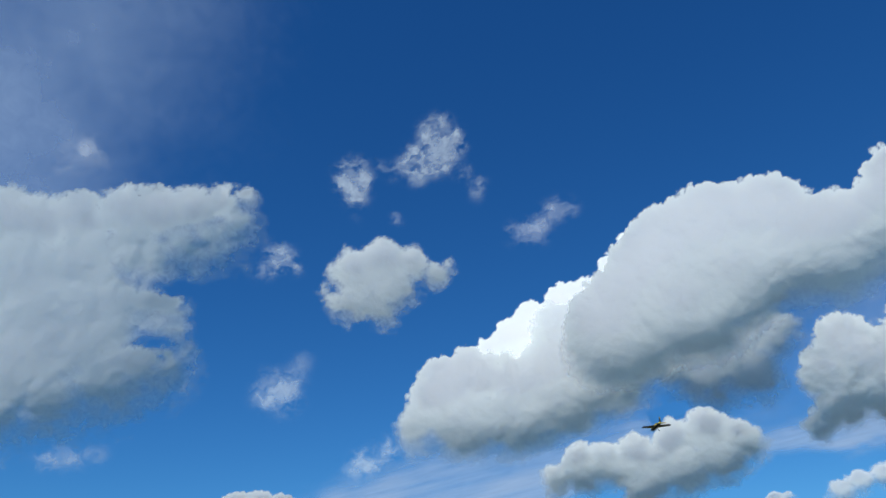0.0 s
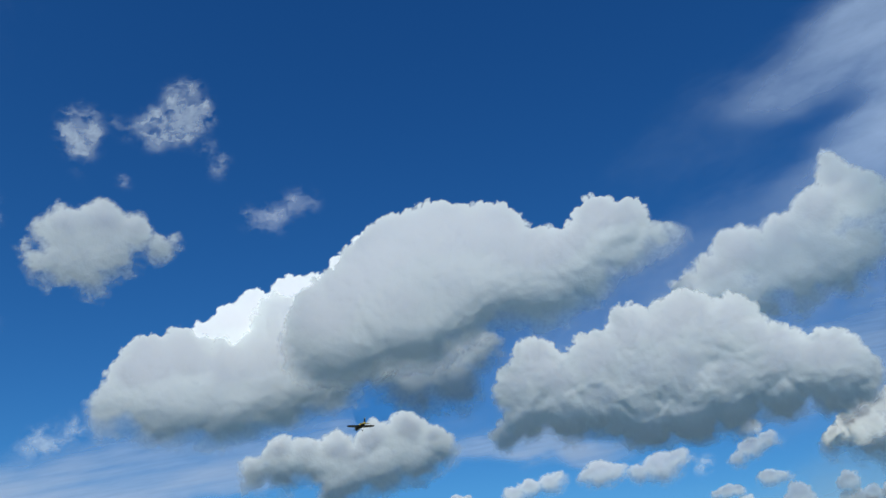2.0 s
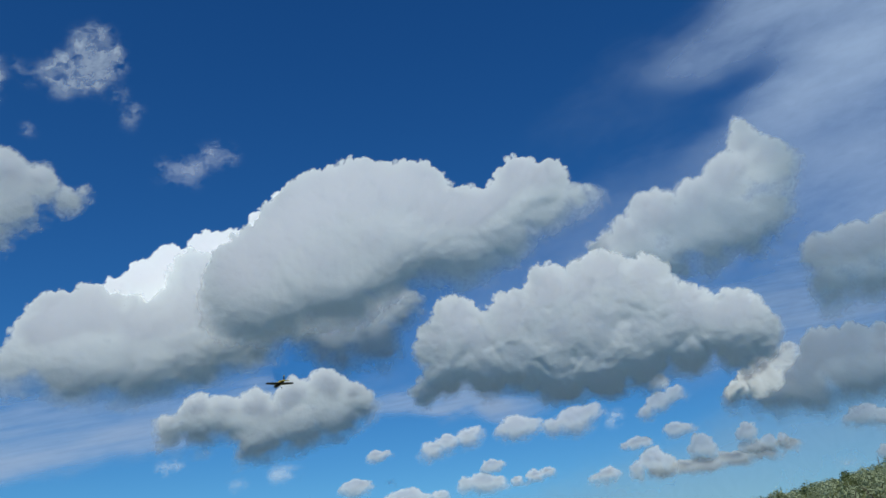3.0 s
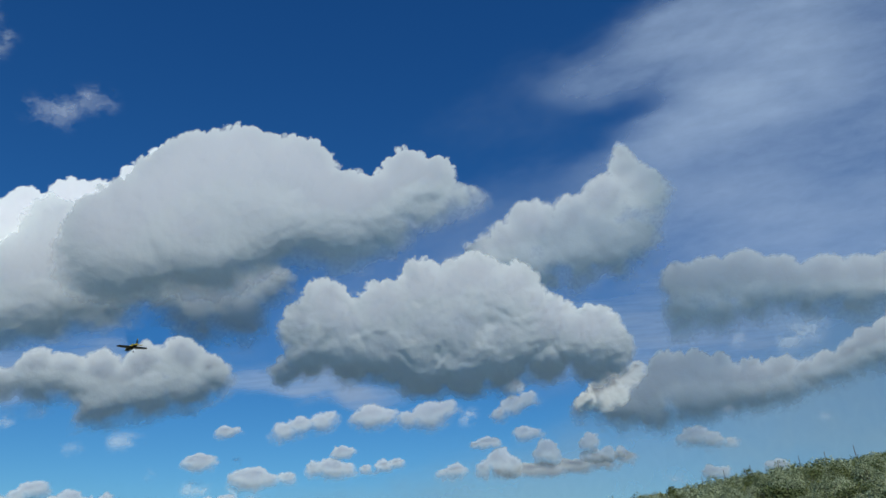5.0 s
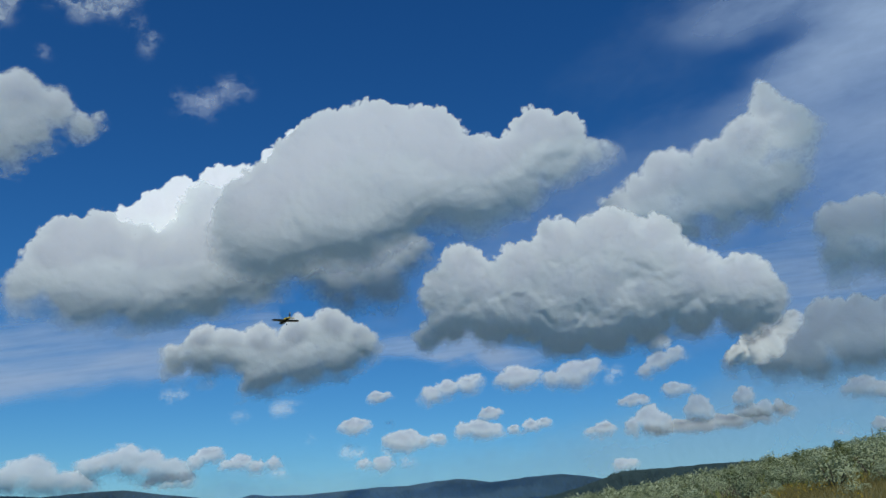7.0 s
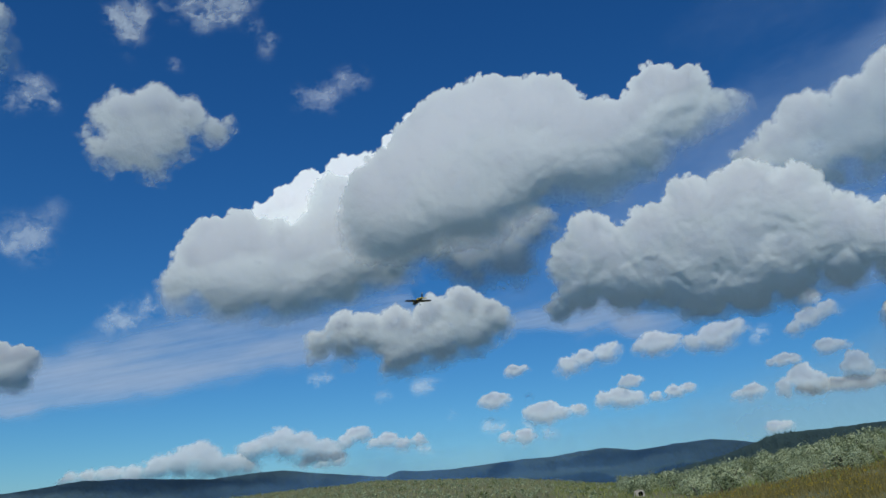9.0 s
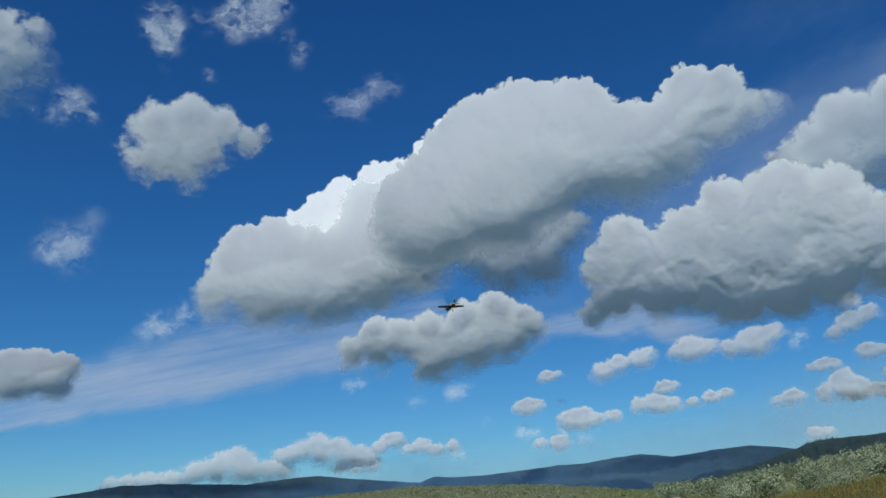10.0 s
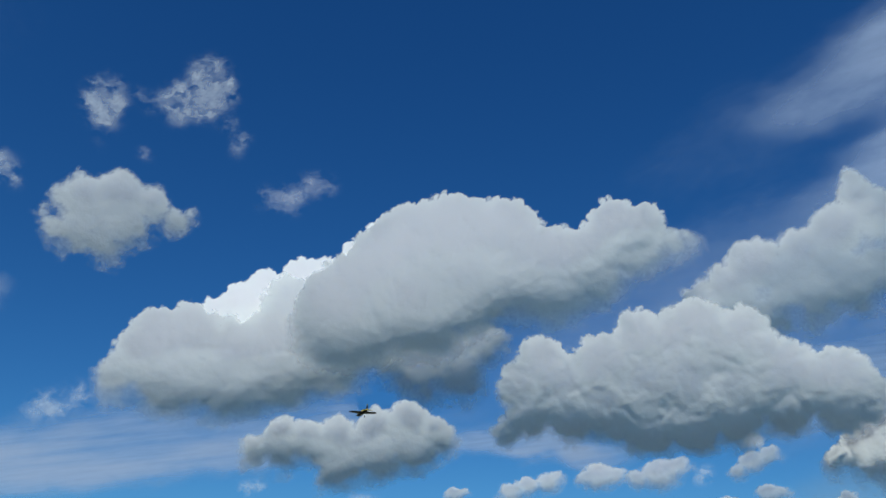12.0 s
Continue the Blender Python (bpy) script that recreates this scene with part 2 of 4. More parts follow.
def soften(field, cells):
    """A smooth blur over that many cells."""
    if cells < 0.3:
        return field
    n = int(cells * 3) + 1
    f = np.pad(field, n)
    ku, kv = np.fft.rfftfreq(f.shape[1]), np.fft.fftfreq(f.shape[0])
    g = np.exp(-2 * (math.pi * cells) ** 2 * (ku[None] ** 2 + kv[:, None] ** 2))
    return np.fft.irfft2(np.fft.rfft2(f) * g, s=f.shape)[n:-n, n:-n]


def heading(az, el):
    a, e = radians(az), radians(el)
    return np.array([math.sin(a) * math.cos(e), math.cos(a) * math.cos(e), math.sin(e)])


# ---- clouds ----
def cloud(lobes, base, material, label, puffy=1.0, warp=0.12, lumps=0.2, deep=1.0, group="", flat=1.0, slant=0.0, haze=0.0, cells=12000, lean=0.0, foot=1.0, tear=0.0):
    """A heaped cloud: round lobes, each given by its bearing, its height over the horizon and its half-width (degrees) as seen
    from the meadow, melted together; cauliflower heads crowd its sunny side, and the shaded side dissolves. base: metres of its
    underside over the ground; lean: how far it hangs over towards the meadow; foot: how softly the underside ends; tear: how ragged it is all round; haze: wispy all through."""
    rng = np.random.RandomState(len(bpy.data.objects) + 3)
    dirs = [heading(a, e) for a, e, r in lobes]
    c = np.mean(dirs, axis=0)
    c /= np.linalg.norm(c)
    eu = np.cross(c, (0, 0, 1.0))
    eu /= np.linalg.norm(eu)
    ev = np.cross(eu, c)
    low = max(min(e for a, e, r in lobes), 3.0)
    dist = min(2900.0 if low > 4.2 else 4650.0, base / math.sin(radians(low)))
    hs = np.array([(d @ eu / (d @ c), d @ ev / (d @ c), radians(r)) for d, (a, e, r) in zip(dirs, lobes)])
    big, mid = hs[:, 2].max(), float(np.median(hs[:, 2]))
    tilt, wide = radians(slant), 1 / flat ** 0.6
    pad = big * (0.6 + (wide - 1) + warp) + 0.012
    u0, u1 = (hs[:, 0] - hs[:, 2]).min() - pad, (hs[:, 0] + hs[:, 2]).max() + pad
    v0, v1 = (hs[:, 1] - hs[:, 2]).min() - pad, (hs[:, 1] + hs[:, 2]).max() + pad
    h = min(max(math.sqrt((u1 - u0) * (v1 - v0) / cells), 0.0008), 0.003)
    gu, gv = np.arange(u0, u1, h), np.arange(v0, v1, h)
    U, V = np.meshgrid(gu, gv)
    off = rng.rand(8) * 200
    s = 1 / (big * 0.9)
    WU = U + warp * big * fbm(U * s + off[0], V * s + off[1], 6, 0.6)
    WV = V + warp * big * fbm(U * s + off[2], V * s + off[3], 6, 0.6)
    # the body: lobes melted into one
    k = 9.0 / mid
    total = 0
    for cu, cv, r in hs:
        du, dv = WU - cu, WV - cv
        rho = np.sqrt(((du * math.cos(tilt) + dv * math.sin(tilt)) / wide) ** 2 + ((dv * math.cos(tilt) - du * math.sin(tilt)) * wide) ** 2)
        total = total + np.exp(np.clip(k * (r - rho), -60, 60))
    edge = np.log(total + 1e-26) / k - 0.02 * mid
    inside = np.clip(edge / (0.12 * big) + 0.5, 0, 1)
    round_ = soften(inside, 0.3 * mid / h)
    gv_, gu_ = np.gradient(round_)
    steep = np.hypot(gu_, gv_) + 1e-6
    crisp = np.clip(0.55 + 0.75 * (0.12 * gu_ - 0.98 * gv_) / steep, 0, 1)        # 1 on the sunny upper side, 0 underneath
    crisp = soften(crisp, 0.12 * mid / h)
    size = min(max(0.33 * mid, 0.004), 0.021)
    heads = puffs(WU / size + off[4], WV / size + off[5], 3, 0.5)
    torn = fbm(WU / (2.4 * size) + off[6], WV / (1.5 * size) + off[7], 5, 0.5)
    bite = size * (crisp * 0.6 * puffy * (heads - 0.4) + (1 - crisp + tear) * 0.7 * torn)
    out = edge + bite * np.clip(1.4 - edge / (0.6 * mid), 0, 1)
    soft_low = min(1.0 * mid, 0.036) * foot
    width = crisp * min(0.16 * mid, 0.0045) * (1 + tear) + (1 - crisp) * soft_low
    dens = out / width + 0.45 + 0.25 * (1 - crisp)
    if haze:
        cover = soften(inside, 0.7 * mid / h)
        curl = 0.7 * mid
        QU = U + curl * fbm(U / curl + off[1], V / curl + off[5], 4, 0.5)
        QV = V + curl * fbm(U / curl + off[3], V / curl + off[6], 4, 0.5)
        shreds = fbm(QU / (1.5 * mid) + off[2], QV / (1.1 * mid) + off[4], 5, 0.46)
        threads = 0.5 - 2 * np.abs(fbm(QU / (1.6 * mid) + off[7], QV / (0.9 * mid) + off[0], 5, 0.48))
        cover = 0.5 * (cover + cover / cover.max())
        loose = (0.9 * shreds + 0.5 * threads) * (1.45 - 1.05 * cover)             # wisps all round, a calmer heart
        dens = haze * 3.1 * cover * np.clip(0.58 + loose, 0.0, 1.3)
        dens = np.where(cover < 0.01, -9, dens)
    # relief: a rounded body that carries heads within heads, calmer towards the foot
    body = 2.1 * big * sum(soften(inside, q * big / h) for q in (0.35, 0.8, 1.6)) / 3
    far_mid = soften(inside * V, 0.8 * big / h) / (soften(inside, 0.8 * big / h) + 1e-4)
    rel = np.clip(0.55 + 0.6 * (V - far_mid) / big, 0, 1)
    bulk = 3.4 * size
    RU = WU + 0.30 * bulk * fbm(U / bulk * 1.2 + off[4], V / bulk * 1.2 + off[1], 4, 0.55)
    RV = WV + 0.30 * bulk * fbm(U / bulk * 1.2 + off[6], V / bulk * 1.2 + off[3], 4, 0.55)
    rise = puffs(RU / bulk + off[2], RV / bulk + off[0], 4, 0.42)
    w = body + lumps * bulk * (0.3 + 0.9 * rel) * rise
    w = soften(w, max(1.0, 0.0012 / h))
    keep = dens > -0.42
    nv, nu = U.shape
    fine = math.sqrt(0.021 / size)
    grain = np.stack([U * 200, V * 200, w * 8], -1) * fine
    ray = c[None, None] + U[..., None] * eu + V[..., None] * ev
    eye = np.array(EYE)
    tip = lean * (V - 0.5 * (v0 + v1))
    front = eye + ray * (dist * (1 - deep * w - tip))[..., None]
    thick = 0.002 + (0.5 * np.maximum(w, 0) + 0.3 * big) * np.clip((dens - 0.9) / 2.0, 0, 1) ** 0.6
    rear = front + ray * (dist * thick)[..., None]
    idx = np.arange(nv * nu).reshape(nv, nu)
    corners = lambda q: np.stack([q[:-1, :-1], q[:-1, 1:], q[1:, 1:], q[1:, :-1]], -1)
    f1 = corners(idx)[corners(keep).any(-1)]
    n = nv * nu
    f2 = corners(idx)[(corners(thick) > 0.002).all(-1)][:, ::-1] + n            # the far side, behind all that is dense
    verts = np.concatenate([front.reshape(-1, 3), rear.reshape(-1, 3)])
    att = np.concatenate([dens.ravel(), np.full(dens.size, -9.0)])          # all the droplets' light comes from the near side
    gr = np.concatenate([grain.reshape(-1, 3), grain.reshape(-1, 3) + 40])
    faces = np.concatenate([f1, f2])
    used = np.unique(faces)
    renum = np.zeros(len(verts), dtype=np.int64)
    renum[used] = np.arange(len(used))
    me = bpy.data.meshes.new("cloud")
    quads(me, verts[used], renum[faces])
    me.attributes.new("depth", "FLOAT", "POINT").data.foreach_set("value", att[used].astype(np.float32))
    me.attributes.new("grain", "FLOAT_VECTOR", "POINT").data.foreach_set("vector", gr[used].astype(np.float32).ravel())
    me.materials.append(material)
    return tagged(new("cloud", me), label, "cloud", group)


def veil(patches, dist, label, streak, lean, strength=1.0, name="cirrus_veil", material=None, level=0.0):
    """A sheet of ice cloud, thin and streaked, or a tinted stand-in for haze. patches: bearing, height, half-length,
    half-width (degrees), slant, thickness.
    """
    c = np.mean([heading(p[0], p[1]) for p in patches], axis=0)
    c /= np.linalg.norm(c)
    eu = np.cross(c, (0, 0, 1.0))
    eu /= np.linalg.norm(eu)
    ev = np.cross(eu, c)
    loc = []
    for az, el, ra, rb, slant, amt in patches:
        d = heading(az, el)
        loc.append((d @ eu / (d @ c), d @ ev / (d @ c), radians(ra), radians(rb), radians(slant), amt))
    wide = [1.4 * math.hypot(p[2] * math.cos(p[4]), p[3] * math.sin(p[4])) + 0.05 for p in loc]
    tall = [1.4 * math.hypot(p[2] * math.sin(p[4]), p[3] * math.cos(p[4])) + 0.05 for p in loc]
    u0, u1 = min(p[0] - q for p, q in zip(loc, wide)), max(p[0] + q for p, q in zip(loc, wide))
    v0, v1 = min(p[1] - q for p, q in zip(loc, tall)), max(p[1] + q for p, q in zip(loc, tall))
    gu, gv = np.linspace(u0, u1, 420), np.linspace(v0, v1, 360)
    U, V = np.meshgrid(gu, gv)
    cs, sn = math.cos(radians(lean)), math.sin(radians(lean))
    A, B = U * cs + V * sn, -U * sn + V * cs
    WU, WV = U + 0.03 * fbm(A * 9, B * 18 + 4, 4), V + 0.03 * fbm(A * 9 + 50, B * 18 + 14, 4)
    thick = np.zeros_like(U)
    for pu, pv, ra, rb, sl, amt in loc:
        x, y = (WU - pu) * math.cos(sl) + (WV - pv) * math.sin(sl), -(WU - pu) * math.sin(sl) + (WV - pv) * math.cos(sl)
        q = np.sqrt((x / ra) ** 2 + (y / rb) ** 2)
        fade = np.clip(1.35 - q, 0, 1)
        thick = 1 - (1 - thick) * (1 - amt * fade * fade * (3 - 2 * fade))
    fibres = 0.5 + 0.5 * fbm(A * 7, B * 60 * streak + 3, 5, 0.6) + 0.35 * fbm(A * 5 + 9, B * 12 + 5, 3) + 0.3 * streak * fbm(A * 6 + 2, B * 170 * streak, 3, 0.6)
    thick = thick * np.clip(0.72 + (0.25 + 0.3 * streak) * (fibres - 0.5), 0.1, 1.2) * strength
    ray = c[None, None] + U[..., None] * eu + V[..., None] * ev
    ray /= np.linalg.norm(ray, axis=-1)[..., None]
    # level: how nearly the sheet lies flat over the land; dist is then its farthest edge
    far = dist * (math.sin(radians(max(min(p[1] - p[3] for p in patches), 4.0))) / np.maximum(ray[..., 2], 0.06)) ** level
    pts = np.array(EYE) + ray * np.minimum(far, 4750.0)[..., None]
    idx = np.arange(U.size).reshape(U.shape)
    keep = thick > 0.002
    ok = keep[:-1, :-1] | keep[1:, :-1] | keep[:-1, 1:] | keep[1:, 1:]
    faces = np.stack([idx[:-1, :-1][ok], idx[:-1, 1:][ok], idx[1:, 1:][ok], idx[1:, :-1][ok]], -1)
    used = np.unique(faces)
    renum = np.zeros(U.size, dtype=np.int64)
    renum[used] = np.arange(len(used))
    me = bpy.data.meshes.new(name)
    quads(me, pts.reshape(-1, 3)[used], renum[faces])
    me.attributes.new("depth", "FLOAT", "POINT").data.foreach_set("value", thick.ravel()[used].astype(np.float32))
    g = np.stack([A * 60, B * 400 * streak, A * 0], -1).reshape(-1, 3)[used]
    me.attributes.new("grain", "FLOAT_VECTOR", "POINT").data.foreach_set("vector", g.astype(np.float32).ravel())
    me.materials.append(material or HAZE_TINT)
    return tagged(new(name, me), label, "cloud", kind="structure")


def streak(az1, el1, az2, el2, width, amount):
    """A long patch of a veil, from one bearing and height to another."""
    k = math.cos(radians((el1 + el2) / 2))
    du, dv = (az2 - az1) * k, el2 - el1
    return ((az1 + az2) / 2, (el1 + el2) / 2, math.hypot(du, dv) / 2, width, math.degrees(math.atan2(dv, du)), amount)


cloud([(-16.2, 16.9, 2.52), (-16.3, 18.5, 1.57), (-13.7, 18.7, 2.10), (-14.7, 15.5, 2.46), (-18.2, 15.0, 1.39), (-10.2, 17.8, 2.40),
       (-11.0, 15.5, 2.51), (-6.6, 21.0, 2.50), (-6.2, 18.8, 3.71), (-8.0, 16.6, 2.95), (-3.7, 17.9, 2.74), (-1.0, 19.5, 2.60)],
      600, CUMULUS, "white lower shoulder of the great heaped cloud", 1.3, 0.12, lean=-0.5, deep=0.75, cells=70000, lumps=0.17)
cloud([(-2.6, 23.2, 2.20), (-2.7, 20.8, 4.14), (0.4, 24.6, 3.13), (2.8, 25.7, 3.48), (2.3, 22.0, 4.05), (6.0, 26.3, 3.57), (6.9, 23.3, 3.60),
       (9.9, 26.7, 3.12), (10.5, 24.0, 3.23), (13.1, 25.1, 2.46), (14.5, 24.1, 2.84), (17.0, 25.5, 1.94), (18.7, 27.0, 2.13),
       (21.0, 26.5, 2.02), (19.9, 25.2, 1.71), (23.1, 25.5, 0.80), (24.2, 25.7, 0.40), (13.4, 22.6, 2.07), (17.1, 23.4, 1.63), (4.4, 20.2, 1.86)],
      680, CUMULUS, "great heaped white cloud with a grey underside", 1.3, 0.12, lean=-0.5, deep=0.8, cells=90000, foot=1.2, lumps=0.17)
cloud([(7.8, 18.9, 1.57), (5.1, 17.9, 2.07), (2.8, 16.9, 1.74), (6.3, 16.6, 1.74), (3.6, 15.6, 1.00), (9.1, 19.3, 0.82), (1.3, 17.3, 1.16)],
      650, FRAYED, "grey cloud lying under the great white one", 0.8, 0.14, lean=0.15, deep=0.6, tear=0.4)
cloud([(36.2, 27.4, 0.80), (36.1, 26.2, 1.37), (37.4, 24.6, 1.92), (34.8, 24.3, 1.94), (32.0, 23.4, 1.64), (28.9, 23.0, 1.98), (30.9, 21.2, 2.05),
       (34.0, 21.4, 2.23), (36.5, 21.5, 1.61), (27.0, 21.5, 2.07), (24.7, 20.6, 1.74), (28.6, 19.7, 1.65), (32.3, 19.7, 1.31), (35.1, 20.0, 1.13),
       (24.2, 18.7, 1.58), (22.5, 19.6, 1.25)],
      690, FRAYED, "white cloud arm rising to a blunt point", 1.1, 0.26, tear=0.5, lean=-0.45, deep=0.9)
cloud([(12.4, 17.6, 1.97), (10.6, 15.9, 1.71), (11.3, 13.9, 1.71), (9.5, 12.8, 0.89), (13.7, 15.5, 2.46), (14.6, 13.5, 1.84), (17.1, 17.2, 2.27),
       (19.8, 19.0, 1.99), (22.4, 18.5, 2.07), (17.1, 14.3, 2.47), (20.2, 15.9, 2.48), (23.2, 15.8, 2.69), (20.1, 12.6, 1.89), (23.0, 12.9, 1.97),
       (26.1, 14.9, 2.26), (29.1, 15.1, 2.37), (32.0, 14.5, 2.11), (34.0, 14.2, 1.45), (26.0, 12.8, 1.43), (28.9, 13.1, 1.55), (32.2, 12.9, 1.21),
       (25.0, 17.8, 1.66), (30.0, 16.5, 1.15), (24.4, 19.5, 1.49), (27.1, 17.7, 1.24),
       (24.0, 19.4, 1.98), (27.0, 18.7, 1.80), (22.2, 18.1, 2.07), (25.6, 17.1, 1.73), (28.4, 17.6, 1.38), (33.1, 15.0, 1.73), (34.0, 13.5, 1.40), (29.6, 16.3, 1.77)],
      380, CUMULUS, "broad grey heaped cloud with a dark base", 1.3, 0.22, lean=-0.08, deep=0.9, cells=70000, lumps=0.28, foot=0.7, tear=0.3)
cloud([(34.6, 9.8, 1.30), (34.4, 11.2, 0.94), (32.3, 10.2, 1.10), (31.2, 9.6, 0.70), (33.5, 9.8, 1.45), (35.9, 9.9, 1.84),
       (37.6, 11.4, 1.76), (39.2, 11.5, 1.59), (36.7, 8.8, 1.06), (39.4, 10.1, 1.95), (41.3, 10.3, 1.70), (41.1, 11.9, 0.82),
       (43.1, 10.5, 1.67), (44.9, 10.3, 1.28), (46.7, 10.7, 1.12), (45.1, 11.3, 0.93), (48.1, 11.1, 1.17), (49.6, 11.6, 1.15),
       (50.8, 11.8, 1.34), (52.7, 12.3, 1.96)],
      335, FRAYED, "ragged grey cloud bank with a torn lower edge", 1.2, 0.28, lean=-0.3, deep=0.9)
cloud([(39.3, 17.9, 1.50), (41.3, 17.7, 1.88), (39.3, 16.0, 1.42), (43.6, 17.6, 2.01), (46.1, 17.0, 1.82), (48.9, 16.6, 1.78), (51.2, 16.1, 1.82),
       (41.7, 15.7, 1.32), (44.1, 16.1, 1.31), (38.7, 14.6, 0.55), (53.5, 16.1, 2.13), (55.6, 15.7, 2.08), (47.7, 15.6, 1.12), (50.3, 15.0, 1.09)],
      600, FRAYED, "long grey cloud with a dark torn base", 0.8, 0.14, lean=-0.4, deep=0.9)
cloud([(46.6, 13.6, 0.92), (45.5, 13.1, 0.65), (47.6, 13.8, 0.70)],
      640, THIN, "small ragged white cloud", 1.0, 0.45, haze=0.8, deep=0.3, lean=-1.0)
cloud([(-8.5, 10.9, 0.98), (-6.6, 11.8, 1.40), (-4.7, 11.8, 1.24), (-2.6, 12.1, 1.41), (-0.0, 12.6, 1.57), (2.4, 13.3, 1.49), (4.4, 12.5, 1.24),
       (5.2, 11.9, 0.66), (2.9, 11.4, 1.40), (0.3, 10.9, 1.49), (-2.0, 10.1, 1.24), (-3.3, 9.5, 0.58), (-6.4, 10.8, 0.82), (-3.7, 11.1, 1.07),
       (-1.1, 11.4, 1.40)],
      245, CUMULUS, "flat grey cloud with lit upper edges", 1.0, 0.26, lean=-0.05, deep=0.7, tear=0.6, foot=1.3)
cloud([(-20.4, 13.3, 0.76), (-21.2, 13.0, 0.75), (-22.3, 12.6, 0.67), (-23.1, 11.8, 0.44), (-19.6, 13.5, 0.38)],
      640, THIN, "pale small dissolving cloud", 0.5, 0.25, haze=0.8, deep=0.3, lean=-1.0)
cloud([(-29.3, 9.5, 1.42), (-27.9, 9.7, 1.03), (-28.2, 8.7, 0.89), (-30.8, 9.3, 1.58), (-27.2, 9.8, 0.52), (-30.1, 8.8, 0.93)],
      480, CUMULUS, "compact white cloud with a flat base", 1.0, 0.12, lean=-0.4, deep=0.8)
cloud([(-22.9, 26.3, 1.69), (-20.5, 26.9, 1.86), (-18.4, 26.7, 1.41), (-16.3, 26.1, 0.79), (-15.3, 26.7, 0.48), (-21.6, 24.5, 1.71), (-23.1, 24.2, 1.31),
       (-24.4, 23.8, 0.76), (-20.7, 23.4, 0.94), (-25.3, 25.0, 0.30), (-24.3, 26.1, 0.76), (-19.4, 25.3, 1.41)],
      620, FRAYED, "ragged round white cloud", 0.9, 0.2, lean=-0.4, deep=0.35, tear=1.6, lumps=0.2)
cloud([(-23.2, 33.1, 1.13), (-23.6, 32.4, 0.82), (-22.8, 34.1, 0.56), (-22.7, 31.5, 0.49), (-22.6, 30.3, 0.23), (-22.3, 32.9, 0.68)],
      640, THIN, "small torn white cloud", 1.0, 0.45, haze=0.8, deep=0.3, lean=-1.0)
cloud([(-16.0, 36.1, 1.17), (-17.4, 34.3, 1.01), (-15.8, 34.3, 1.10), (-14.4, 35.3, 0.79), (-17.7, 33.1, 0.54), (-15.1, 37.0, 0.70), (-14.0, 36.1, 0.55),
       (-12.5, 32.4, 0.48), (-12.5, 31.6, 0.32), (-13.8, 33.4, 0.40), (-20.1, 33.2, 0.31), (-21.1, 33.9, 0.30), (-19.1, 33.7, 0.39)],
      640, THIN, "torn white cloud with open gaps", 1.0, 0.45, haze=0.8, deep=0.3, lean=-1.0)
cloud([(-9.6, 28.4, 0.66), (-8.4, 28.7, 0.70), (-7.2, 29.2, 0.78), (-5.9, 29.9, 0.73), (-4.7, 29.9, 0.49), (-7.5, 28.1, 0.41)],
      640, FAINT, "thin curling wisp of cloud", 1.0, 0.45, haze=0.8, deep=0.3, lean=-1.0)
cloud([(-29.2, 27.4, 0.81), (-29.9, 26.5, 0.60), (-28.3, 27.0, 0.69), (-30.7, 25.8, 0.36), (-27.6, 26.4, 0.36)],
      640, THIN, "small torn white cloud", 1.0, 0.45, haze=0.8, deep=0.3, lean=-1.0)
cloud([(-28.8, 17.5, 1.26), (-29.6, 17.1, 0.74), (-27.7, 17.9, 0.87), (-26.9, 19.7, 0.48), (-27.9, 16.9, 0.75)],
      400, THIN, "small soft white cloud", 1.0, 0.45, haze=0.8, deep=0.3, lean=-1.0)
cloud([(-19.4, 30.1, 0.37)],
      640, FAINT, "tiny scrap of cloud", 0.5, 0.30, haze=0.8, deep=0.3, lean=-1.0)
cloud([(-32.0, 31.5, 0.91), (-33.8, 30.7, 1.29), (-35.9, 29.7, 1.86), (-38.4, 29.2, 2.20), (-40.9, 29.3, 1.93), (-44.0, 28.1, 2.09),
       (-46.5, 27.3, 2.03), (-48.7, 27.2, 2.31), (-51.3, 26.0, 2.95), (-36.5, 27.5, 1.73), (-34.4, 28.4, 1.56), (-32.8, 29.4, 1.26),
       (-39.7, 26.7, 2.55), (-43.4, 25.1, 3.24), (-46.9, 23.8, 3.44), (-50.3, 22.2, 3.92), (-41.4, 22.3, 3.10), (-44.4, 20.5, 3.85),
       (-38.1, 22.6, 1.58), (-36.9, 23.1, 0.99), (-47.5, 18.6, 4.00), (-36.3, 21.4, 0.99), (-36.7, 18.8, 1.20), (-35.7, 20.0, 0.68),
       (-39.1, 18.5, 1.83), (-41.1, 18.2, 2.44), (-43.8, 16.9, 2.35), (-46.9, 15.5, 1.91), (-49.6, 16.3, 2.86), (-39.5, 17.2, 1.30)],
      560, FRAYED, "large soft grey and white cloud with a ragged edge", 1.6, 0.22, lean=-0.6, deep=0.55, cells=60000, tear=0.7, lumps=0.3, foot=1.5)
cloud([(-44.6, 32.4, 1.07), (-45.9, 31.6, 0.88), (-43.7, 32.7, 0.58)],
      660, FAINT, "pale cap of cloud", 0.5, 0.20, haze=0.8, deep=0.3, lean=-1.0)
cloud([(-41.4, 12.9, 0.76), (-42.5, 12.7, 0.71), (-43.4, 12.4, 0.47), (-40.2, 12.9, 0.49)],
      520, FAINT, "faint flat white cloud", 0.5, 0.20, haze=0.8, deep=0.3, lean=-1.0)
